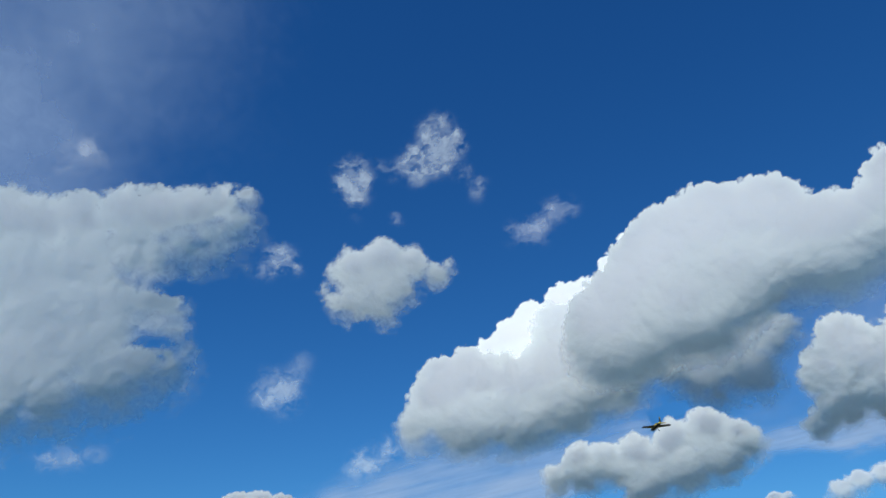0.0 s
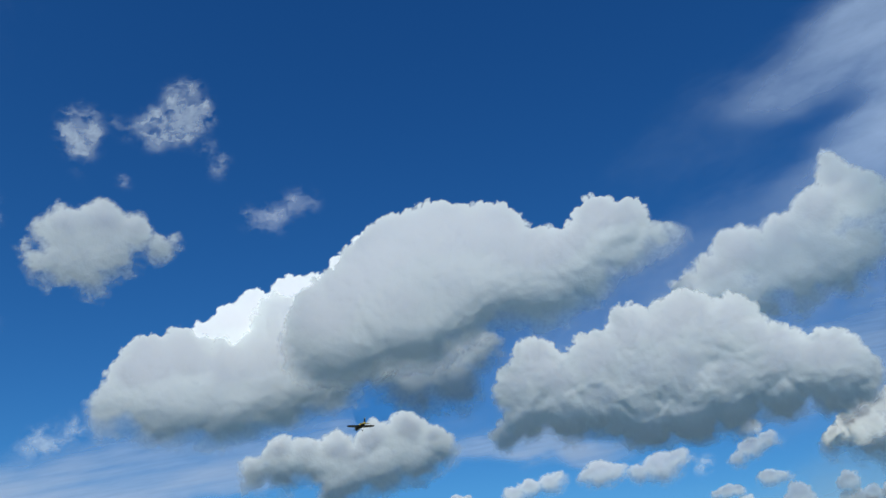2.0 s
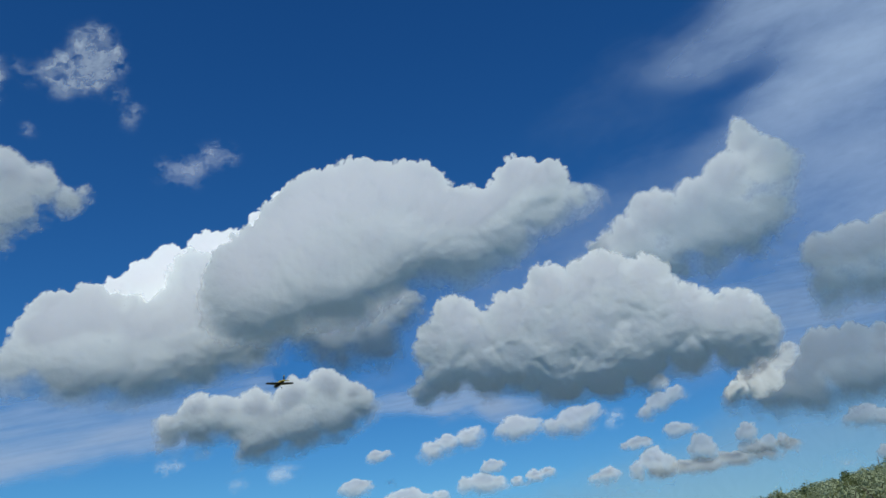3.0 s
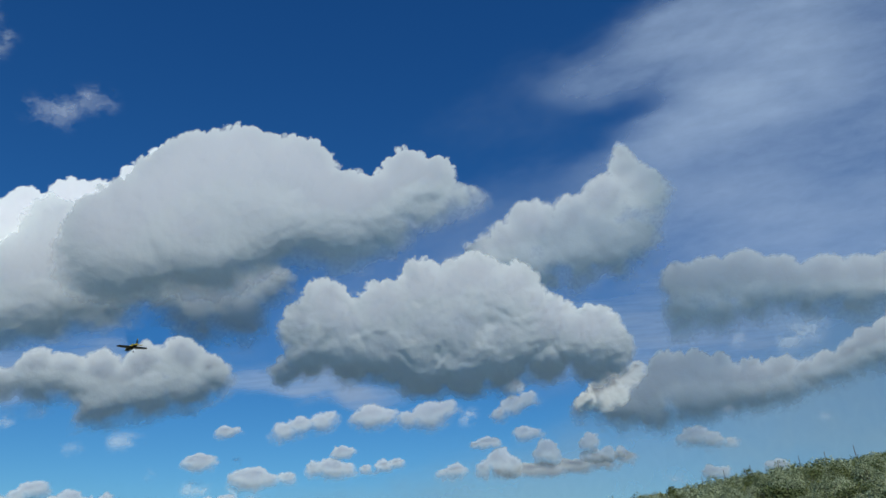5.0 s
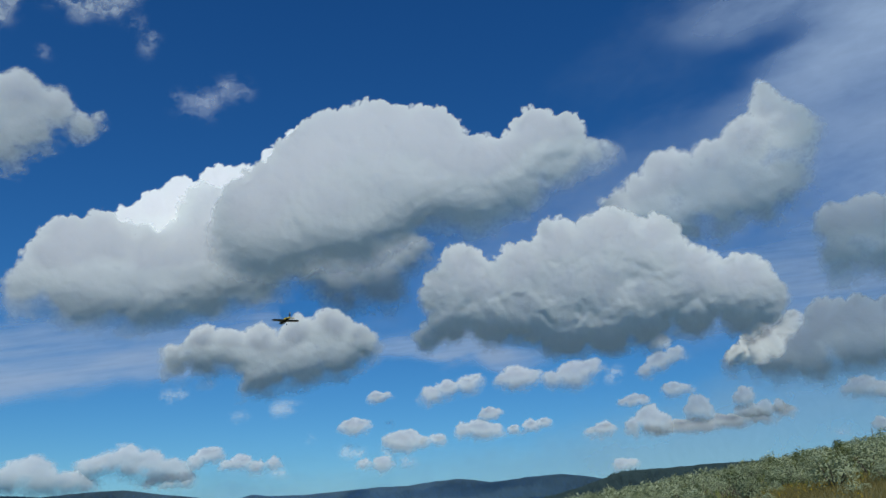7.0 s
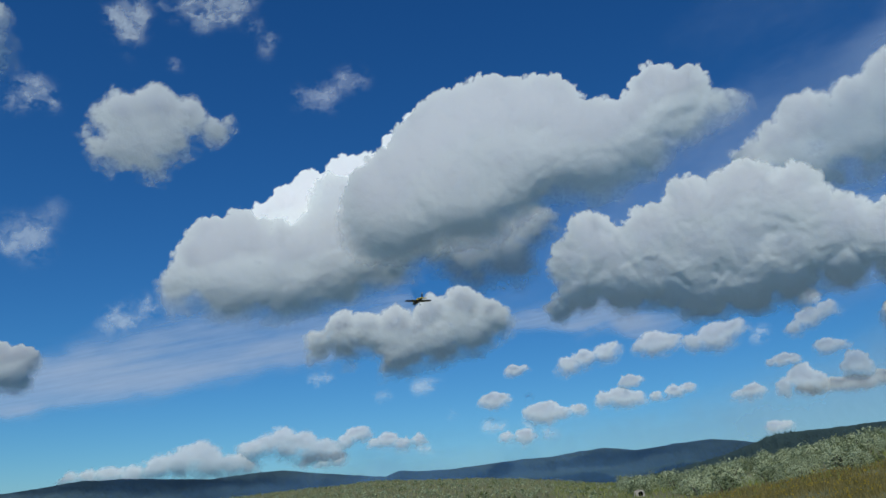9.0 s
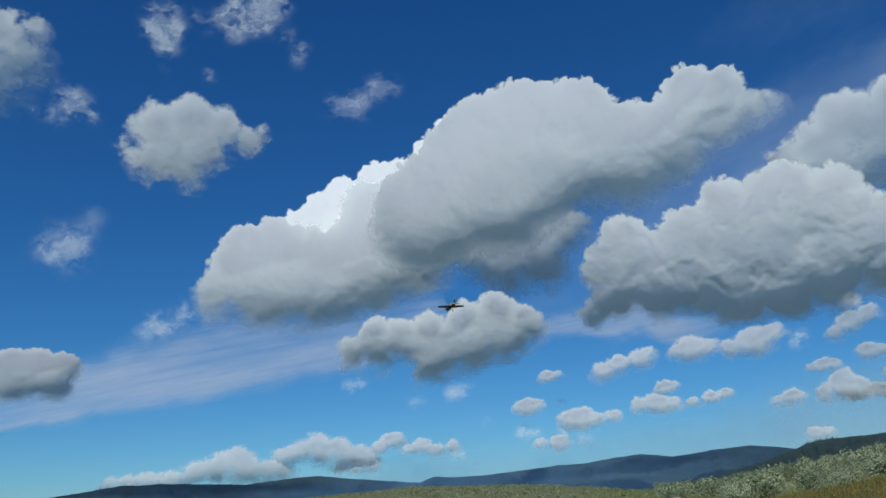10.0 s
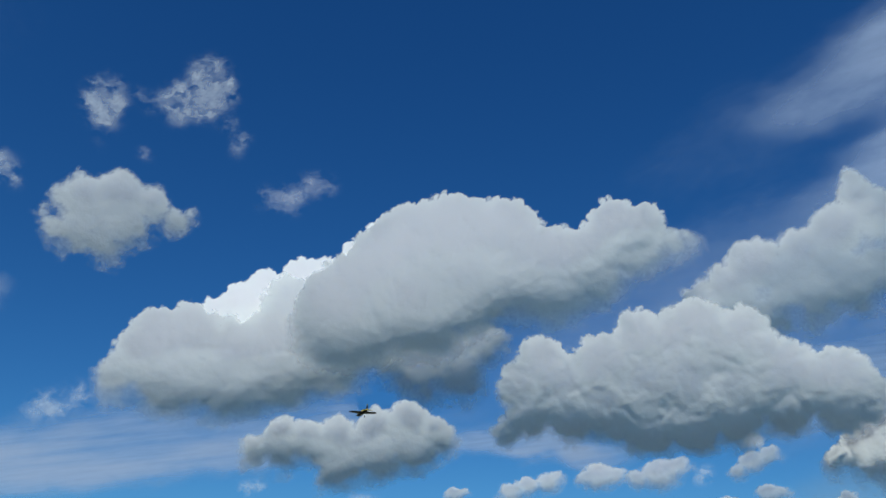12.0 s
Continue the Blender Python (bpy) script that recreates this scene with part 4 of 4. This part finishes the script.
kinds = [(shrub(rng, SAGE, GREY_LABEL), 0.2) for k in range(4)] + [(shrub(rng, SHADY, DARK_LABEL), 0.1) for k in range(2)]


def ground_at(x, y):
    return float(land(np.array([x]), np.array([y]))[0])


def spot(az, r):
    x, y = r * math.sin(radians(az)), r * math.cos(radians(az))
    return x, y, ground_at(x, y)


placed, tries = [], 0
while len(placed) < 2300 and tries < 16000:
    tries += 1
    az = rng.uniform(12.5, 60)
    lo = float(np.interp(az, (12, 17, 19, 23.5, 28, 36, 44, 60), (48, 42, 37.5, 34.5, 32.5, 26, 20, 19)))
    hi = float(np.interp(az, (12, 17, 22, 60), (96, 98, 100, 102)))
    r = math.sqrt(rng.uniform(lo * lo, hi * hi))
    size = rng.uniform(0.5, 1.3) * (1.3 if rng.rand() < 0.25 else 1.0)
    x, y, z = spot(az, r)
    thin = float(value_noise(np.array([x * 0.13]), np.array([y * 0.13]))[0])
    if az < 16 and r < 48:
        continue
    if thin < 0.30 and rng.rand() < 0.8 or any((x - p[0]) ** 2 + (y - p[1]) ** 2 < (0.78 * (size + p[3])) ** 2 for p in placed):
        continue
    dark = rng.rand() < float(np.interp(az, (25, 38, 44, 56), (0.04, 0.16, 0.45, 0.5)))
    placed.append((x, y, z, size, dark, r))
placed.sort(key=lambda p: p[5])
first = [True] * len(kinds)
for x, y, z, size, dark, r in placed[:290]:
    k = 4 + rng.randint(2) if dark else rng.randint(4)
    m = pose(x, y, z - 0.04, 0, 0, rng.uniform(0, 360))
    ob = kinds[k][0]
    if first[k]:
        ob.matrix_basis, first[k] = m, False
    else:
        ob = copy_thing(ob, m)
    ob.scale = (size * rng.uniform(0.9, 1.15), size * rng.uniform(0.9, 1.15), size * rng.uniform(0.7, 1.3))


def thicket(name, spots, count, length, width, material, label):
    """The farther bushes, joined into one cover."""
    protos = [sprigs(rng, count, 0.62, 0.80, length, width, False) for k in range(6)]
    protos = [(np.array(v, dtype=float), np.array(f)) for v, f in protos]
    vs, fs, n = [], [], 0
    for x, y, z, size in spots:
        v, f = protos[rng.randint(len(protos))]
        t = rng.uniform(0, 6.283)
        c, s_ = math.cos(t) * size, math.sin(t) * size
        w = np.stack([v[:, 0] * c - v[:, 1] * s_ + x, v[:, 0] * s_ + v[:, 1] * c + y, v[:, 2] * size + z - 0.04], -1)
        vs.append(w)
        fs.append(f + n)
        n += len(v)
    me = bpy.data.meshes.new(name)
    me.from_pydata(np.concatenate(vs).tolist(), [], np.concatenate(fs).tolist())
    me.materials.append(material)
    return tagged(new(name, me), label, "shrubs", kind="stuff")


thicket("far_sagebrush", [p[:4] for p in placed[290:] if not p[4]], 190, 0.095, 0.07, SAGE_ISLAND, "grey-green sagebrush covering the upper slope")
thicket("far_dark_bushes", [p[:4] for p in placed[290:] if p[4]], 150, 0.10, 0.075, SHADY, "dark green bushes along the ridge")
far_spots = []
for k in range(3200):
    az, r = rng.uniform(-32, 19), math.sqrt(rng.uniform(45 ** 2, 152 ** 2))
    if az > 10 and r > 84 or az > 11.5 and r < 48:
        continue
    x, y, z = spot(az, r)
    if float(value_noise(np.array([x * 0.06]), np.array([y * 0.06]))[0]) < rng.uniform(0.2, 0.6):
        continue
    far_spots.append((x, y, z, rng.uniform(0.25, 0.6)))
thicket("field_sagebrush", far_spots, 34, 0.20, 0.12, SAGE_ISLAND, "low sagebrush dotted over the far field")
thicket("field_dark_bushes", [p for p in far_spots[::9]], 26, 0.26, 0.2, SHADY, "dark low bushes dotted over the field")
dead = shrub(rng, DRY, "brown dead bush among the sagebrush", 120)
dead.matrix_basis = pose(*spot(29.9, 33.5), 0, 0, 40)
dead.scale = (1.25, 1.1, 0.85)


def blades(name, count, az0, az1, r0, r1, tall, wide, material, label, category, tip=None):
    """Grass blades; with tip, a small blossom on each stalk instead."""
    az, r = np.radians(rng.uniform(az0, az1, count)), np.sqrt(rng.uniform(r0 ** 2, r1 ** 2, count))
    x, y = r * np.sin(az), r * np.cos(az)
    keep = value_noise(x * 0.5, y * 0.5) > rng.uniform(0.0, 0.75, count)
    x, y = x[keep], y[keep]
    z, n = land(x, y), len(x)
    t, h = rng.uniform(0, 6.283, n), tall * rng.uniform(0.5, 1.2, n)
    bx, by = rng.normal(0, 0.3, n) * h, rng.normal(0, 0.3, n) * h
    sx, sy = np.cos(t) * wide, np.sin(t) * wide
    if tip:
        cx, cy, cz = x + bx, y + by, z + h
        up = tip * rng.uniform(0.5, 1.0, n)
        v = np.stack([np.stack([cx - sx, cy - sy, cz - up * 0.3], -1), np.stack([cx + sx, cy + sy, cz - up * 0.3], -1),
                      np.stack([cx + sx * 0.8, cy + sy * 0.8, cz + up], -1), np.stack([cx - sx * 0.8, cy - sy * 0.8, cz + up * 0.8], -1)], 1)
    else:
        v = np.stack([np.stack([x - sx, y - sy, z - 0.02], -1), np.stack([x + sx, y + sy, z - 0.02], -1),
                      np.stack([x + bx + sx * 0.15, y + by + sy * 0.15, z + h], -1), np.stack([x + bx - sx * 0.15, y + by - sy * 0.15, z + h], -1)], 1)
    me = bpy.data.meshes.new(name)
    quads(me, v.reshape(-1, 3), np.arange(4 * n).reshape(n, 4), False)
    me.materials.append(material)
    return tagged(new(name, me), label, category, kind="stuff")


blades("meadow_grass", 50000, 14, 40, 14, 35, 0.17, 0.011, STRAW_ISLAND, "straw-coloured and ochre meadow grass", "grass")
blades("slope_grass", 30000, 8, 58, 30, 100, 0.26, 0.022, GREEN_ISLAND, "green grass between the sagebrush bushes", "grass")
blades("field_grass", 16000, -30, 12, 46, 150, 0.25, 0.07, FIELD_ISLAND, "dry green grass of the far field", "grass")
blades("wildflowers", 3000, 16, 38, 17, 34, 0.22, 0.016, PETAL, "small yellow wildflowers in the meadow grass", "flowers", tip=0.024)


# ---- fence ----
def fence_post(az, r, top, lean):
    """A split wooden post with a weathered, slanted top that stands top degrees over the horizon."""
    bm = bmesh.new()
    x, y, z = spot(az, r)
    tall = 1.7 + r * math.tan(radians(top)) - z
    rings = []
    for k, (h, w) in enumerate(((-0.3, 0.04), (0.1, 0.038), (0.6, 0.036), (tall - 0.05, 0.034), (tall, 0.025))):
        rings.append([bm.verts.new((w * math.cos(6.283 * j / 7) * rng.uniform(0.9, 1.1), w * math.sin(6.283 * j / 7) * rng.uniform(0.9, 1.1),
                                    h + (0.03 * math.cos(6.283 * j / 7) if k == 4 else 0))) for j in range(7)])
    for a, b in zip(rings, rings[1:]):
        for j in range(7):
            bm.faces.new((a[j], a[(j + 1) % 7], b[(j + 1) % 7], b[j]))
    bm.faces.new(rings[-1])
    bm.faces.new(rings[0][::-1])
    ob = part("fence_post", bm, POST_WOOD, None)
    ob.matrix_basis = pose(x, y, z, 0, 0, -az) @ pose(0, 0, 0, 0, lean, 0)
    return tagged(ob, "weathered grey wooden fence post on the ridge" if abs(lean) < 8 else "leaning weathered wooden fence post on the ridge", "fence post", "fence along the ridge")


for az, r, top, lean in ((38.9, 90, 4.62, 2), (40.4, 90, 4.90, -3), (41.85, 90, 5.0, -16), (42.1, 90, 5.17, -3), (43.8, 90, 5.32, 1), (45.15, 90, 5.56, -2), (46.7, 90, 5.69, -1), (48.5, 90, 5.98, -4)):
    fence_post(az, r, top, lean)

# ---- culvert ----
culvert = new("culvert")
tagged(culvert, "pale concrete culvert mouth in the grass", "culvert")
cx, cy, cz = spot(13.75, 46.0)
bm = bmesh.new()
outer, inner = [], []
for side in (0.0, 0.14):
    outer.append([bm.verts.new((u, side, v)) for u, v in ((-0.42, -0.1), (0.42, -0.1), (0.42, 0.1), (0.36, 0.42), (0.2, 0.5), (0.0, 0.52), (-0.2, 0.5), (-0.40, 0.42), (-0.42, 0.1))])
    inner.append([bm.verts.new((0.2 * math.cos(t) + 0.1, side, 0.2 + 0.2 * math.sin(t))) for t in (-2.2, -0.94, -0.3, 0.4, 1.0, 1.57, 2.2, 2.8, 3.5)])
for j in range(9):
    k = (j + 1) % 9
    bm.faces.new((outer[0][j], outer[0][k], inner[0][k], inner[0][j]))
    bm.faces.new((outer[1][j], inner[1][j], inner[1][k], outer[1][k]))
    bm.faces.new((outer[0][j], outer[1][j], outer[1][k], outer[0][k]))
    bm.faces.new((inner[0][j], inner[0][k], inner[1][k], inner[1][j]))
part("headwall", bm, CONCRETE, culvert)
# the pipe's black colour stands for the shade in its hollow
bm = bmesh.new()
bmesh.ops.create_cone(bm, cap_ends=True, segments=16, radius1=0.2, radius2=0.2, depth=0.9, matrix=Matrix.Translation((0.1, 0.6, 0.2)) @ pose(0, 0, 0, 90))
bmesh.ops.delete(bm, geom=[f for f in bm.faces if f.calc_center_median().y < 0.2], context="FACES_ONLY")
part("pipe", bm, BLACK, culvert, "pipe coloured black for the shade inside")
culvert.matrix_basis = pose(cx, cy, cz, 0, 0, -13.75)
culvert.scale = (0.68, 0.68, 0.68)

# ---- pines on the wooded hill ----
PINE_LINE = [(20.6, 1.85), (21.7, 2.24), (22.9, 2.62), (23.9, 2.72), (26.2, 2.78), (28.4, 2.90), (31, 2.98), (34, 3.0)]
vs, fs = [], []
for k in range(520):
    az = rng.uniform(20.6, 34) if k > 70 else rng.uniform(22.0, 24.2)
    el = float(np.interp(az, [p[0] for p in PINE_LINE], [p[1] for p in PINE_LINE]))
    d = 1500 - (rng.uniform(0, 25) if k <= 200 else rng.uniform(0, 260))
    top = 1.7 + 1500 * math.tan(radians(el))
    z = -30 + (top + 30) * (1 - (1500 - d) / 800) ** 0.8 - 1.5
    x, y, h = d * math.sin(radians(az)), d * math.cos(radians(az)), rng.uniform(2.5, 6.0) if k <= 70 else rng.uniform(1.2, 3.0)
    for lo, hi, w in ((0.1, 0.55, 0.26), (0.35, 0.8, 0.19), (0.6, 1.0, 0.12)):
        i = len(vs)
        vs += [(x + w * h * math.cos(t) * rng.uniform(0.7, 1.1), y + w * h * math.sin(t) * rng.uniform(0.7, 1.1), z + lo * h) for t in (0, 1.26, 2.51, 3.77, 5.03)] + [(x, y, z + hi * h)]
        fs += [(i + j, i + (j + 1) % 5, i + 5) for j in range(5)]
tagged(mesh_object("pine_trees", vs, fs, HAZED_PINE), "small dark pines along the crest of the hill", "trees", kind="stuff")


# ---- model aeroplane ----
def slab(outline, thick, taper=1.0):
    """A flat panel with rounded-off edges from its outline (x along, y across)."""
    bm = bmesh.new()
    low = [bm.verts.new((x, y, -thick / 2)) for x, y in outline]
    up = [bm.verts.new((x, y, thick / 2)) for x, y in outline]
    bm.faces.new(low[::-1])
    bm.faces.new(up)
    for k in range(len(outline)):
        j = (k + 1) % len(outline)
        bm.faces.new((low[k], low[j], up[j], up[k]))
    bmesh.ops.bevel(bm, geom=list(bm.edges), offset=thick * 0.3, segments=1, affect="EDGES")
    return bm


plane = new("model_aeroplane")
tagged(plane, "black and yellow radio-controlled model aeroplane in flight", "model plane")
bm = bmesh.new()
rings = []
for y, w, h, z in ((0.58, 0.014, 0.012, 0.0), (0.52, 0.035, 0.035, 0.0), (0.38, 0.075, 0.08, 0.005), (0.15, 0.095, 0.10, 0.015), (-0.1, 0.09, 0.095, 0.01), (-0.35, 0.07, 0.07, 0.012), (-0.55, 0.028, 0.032, 0.02), (-0.6, 0.012, 0.02, 0.022)):
    rings.append([bm.verts.new((w * math.cos(6.283 * j / 12), y, z + h * math.sin(6.283 * j / 12))) for j in range(12)])
for a_, b_ in zip(rings, rings[1:]):
    for j in range(12):
        bm.faces.new((a_[j], b_[j], b_[(j + 1) % 12], a_[(j + 1) % 12]))
bm.faces.new(rings[0])
bm.faces.new(rings[-1][::-1])
part("fuselage", bm, YELLOW, plane, "yellow fuselage", True)
# black under-shell paints the shade below the yellow fuselage
bm = bmesh.new()
rings = []
for y, w, h, z in ((0.50, 0.040, 0.042, 0.0), (0.38, 0.079, 0.085, 0.005), (0.15, 0.099, 0.105, 0.015), (-0.1, 0.094, 0.100, 0.01), (-0.35, 0.074, 0.075, 0.012), (-0.55, 0.032, 0.036, 0.02)):
    rings.append([bm.verts.new((w * math.cos(math.pi * j / 8), y, z - h * math.sin(math.pi * j / 8))) for j in range(9)])
for a_, b_ in zip(rings, rings[1:]):
    for j in range(8):
        bm.faces.new((a_[j], a_[j + 1], b_[j + 1], b_[j]))
bmesh.ops.solidify(bm, geom=list(bm.faces), thickness=0.004)
belly = part("belly", bm, BLACK, plane, "black underside of the fuselage, standing in for shade", True)
for y_, x_ in ((0.24, 0.03), (0.02, -0.035), (-0.2, 0.02)):
    bm = slab([(x_ - 0.03, y_ - 0.05), (x_ + 0.035, y_ - 0.04), (x_ + 0.03, y_ + 0.05), (x_ - 0.035, y_ + 0.04)], 0.012)
    bmesh.ops.translate(bm, verts=bm.verts, vec=(0, 0, -0.092 if y_ > -0.1 else -0.076))
    part("belly_patch", bm, PALE, belly, "pale grey patch")
bm = bmesh.new()
bmesh.ops.create_uvsphere(bm, u_segments=14, v_segments=8, radius=1.0, matrix=Matrix.Translation((0, 0.2, 0.07)) @ Matrix.Diagonal((0.04, 0.13, 0.045, 1)))
part("canopy", bm, TINTED, plane, "dark glossy canopy", True)
for s_ in (1, -1):
    wing = part("wing", slab([(0.0, 0.18), (0.62 * s_, 0.0), (0.64 * s_, -0.12), (0.58 * s_, -0.16), (0.0, -0.2)][::s_], 0.05), BLACK, plane, "black wing")
    bm = slab([(0.14 * s_, 0.1), (0.4 * s_, 0.03), (0.4 * s_, -0.1), (0.14 * s_, -0.12)][::s_], 0.03)
    bmesh.ops.translate(bm, verts=bm.verts, vec=(0, 0, 0.014))
    part("wing_panel", bm, YELLOW, wing, "yellow wing panel")
    part("wing_tip", slab([(0.5 * s_, 0.045), (0.645 * s_, 0.02), (0.66 * s_, -0.09), (0.5 * s_, -0.128)][::s_], 0.03), BLACK, wing, "black wing tip")
    part("aileron", slab([(0.15 * s_, -0.20), (0.48 * s_, -0.18), (0.48 * s_, -0.215), (0.15 * s_, -0.235)][::s_], 0.014), BLACK, wing, "black aileron")
    part("tailplane", slab([(0.0, -0.42), (0.24 * s_, -0.5), (0.24 * s_, -0.58), (0.0, -0.6)][::s_], 0.014), YELLOW, plane)
    bm = bmesh.new()
    v_, f_ = stem((0.1 * s_, 0.08, -0.02), (0.13 * s_, 0.09, -0.15), 0.006, 0.005)
    leg = mesh_object("landing_leg", v_, f_, BLACK, plane, "thin black landing leg")
    bmesh.ops.create_cone(bm, cap_ends=True, segments=14, radius1=0.032, radius2=0.032, depth=0.02, matrix=Matrix.Translation((0.135 * s_, 0.09, -0.155)) @ pose(0, 0, 0, 0, 90))
    part("wheel", bm, BLACK, leg, "small black wheel")
bm = slab([(-0.4, 0.0), (-0.52, 0.2), (-0.6, 0.21), (-0.62, 0.0)], 0.014)
bmesh.ops.transform(bm, matrix=Matrix(((0, 0, 1, 0), (1, 0, 0, 0), (0, 1, 0, 0.03), (0, 0, 0, 1))), verts=bm.verts)
part("fin", bm, BLACK, plane, "upright black fin")
bm = slab([(-0.5, 0.17), (-0.52, 0.21), (-0.605, 0.22), (-0.61, 0.17)], 0.018)
bmesh.ops.transform(bm, matrix=Matrix(((0, 0, 1, 0), (1, 0, 0, 0), (0, 1, 0, 0.03), (0, 0, 0, 1))), verts=bm.verts)
part("fin_tip", bm, YELLOW, plane, "yellow fin tip")
bm = bmesh.new()
bmesh.ops.create_cone(bm, cap_ends=True, segments=12, radius1=0.036, radius2=0.004, depth=0.07, matrix=Matrix.Translation((0, 0.6, 0)) @ pose(0, 0, 0, -90))
part("spinner", bm, BLACK, plane, "black nose spinner", True)
at = heading(-0.94, 13.76) * 36 + np.array(EYE)
plane.matrix_basis = pose(*at, -1, -4, 24)
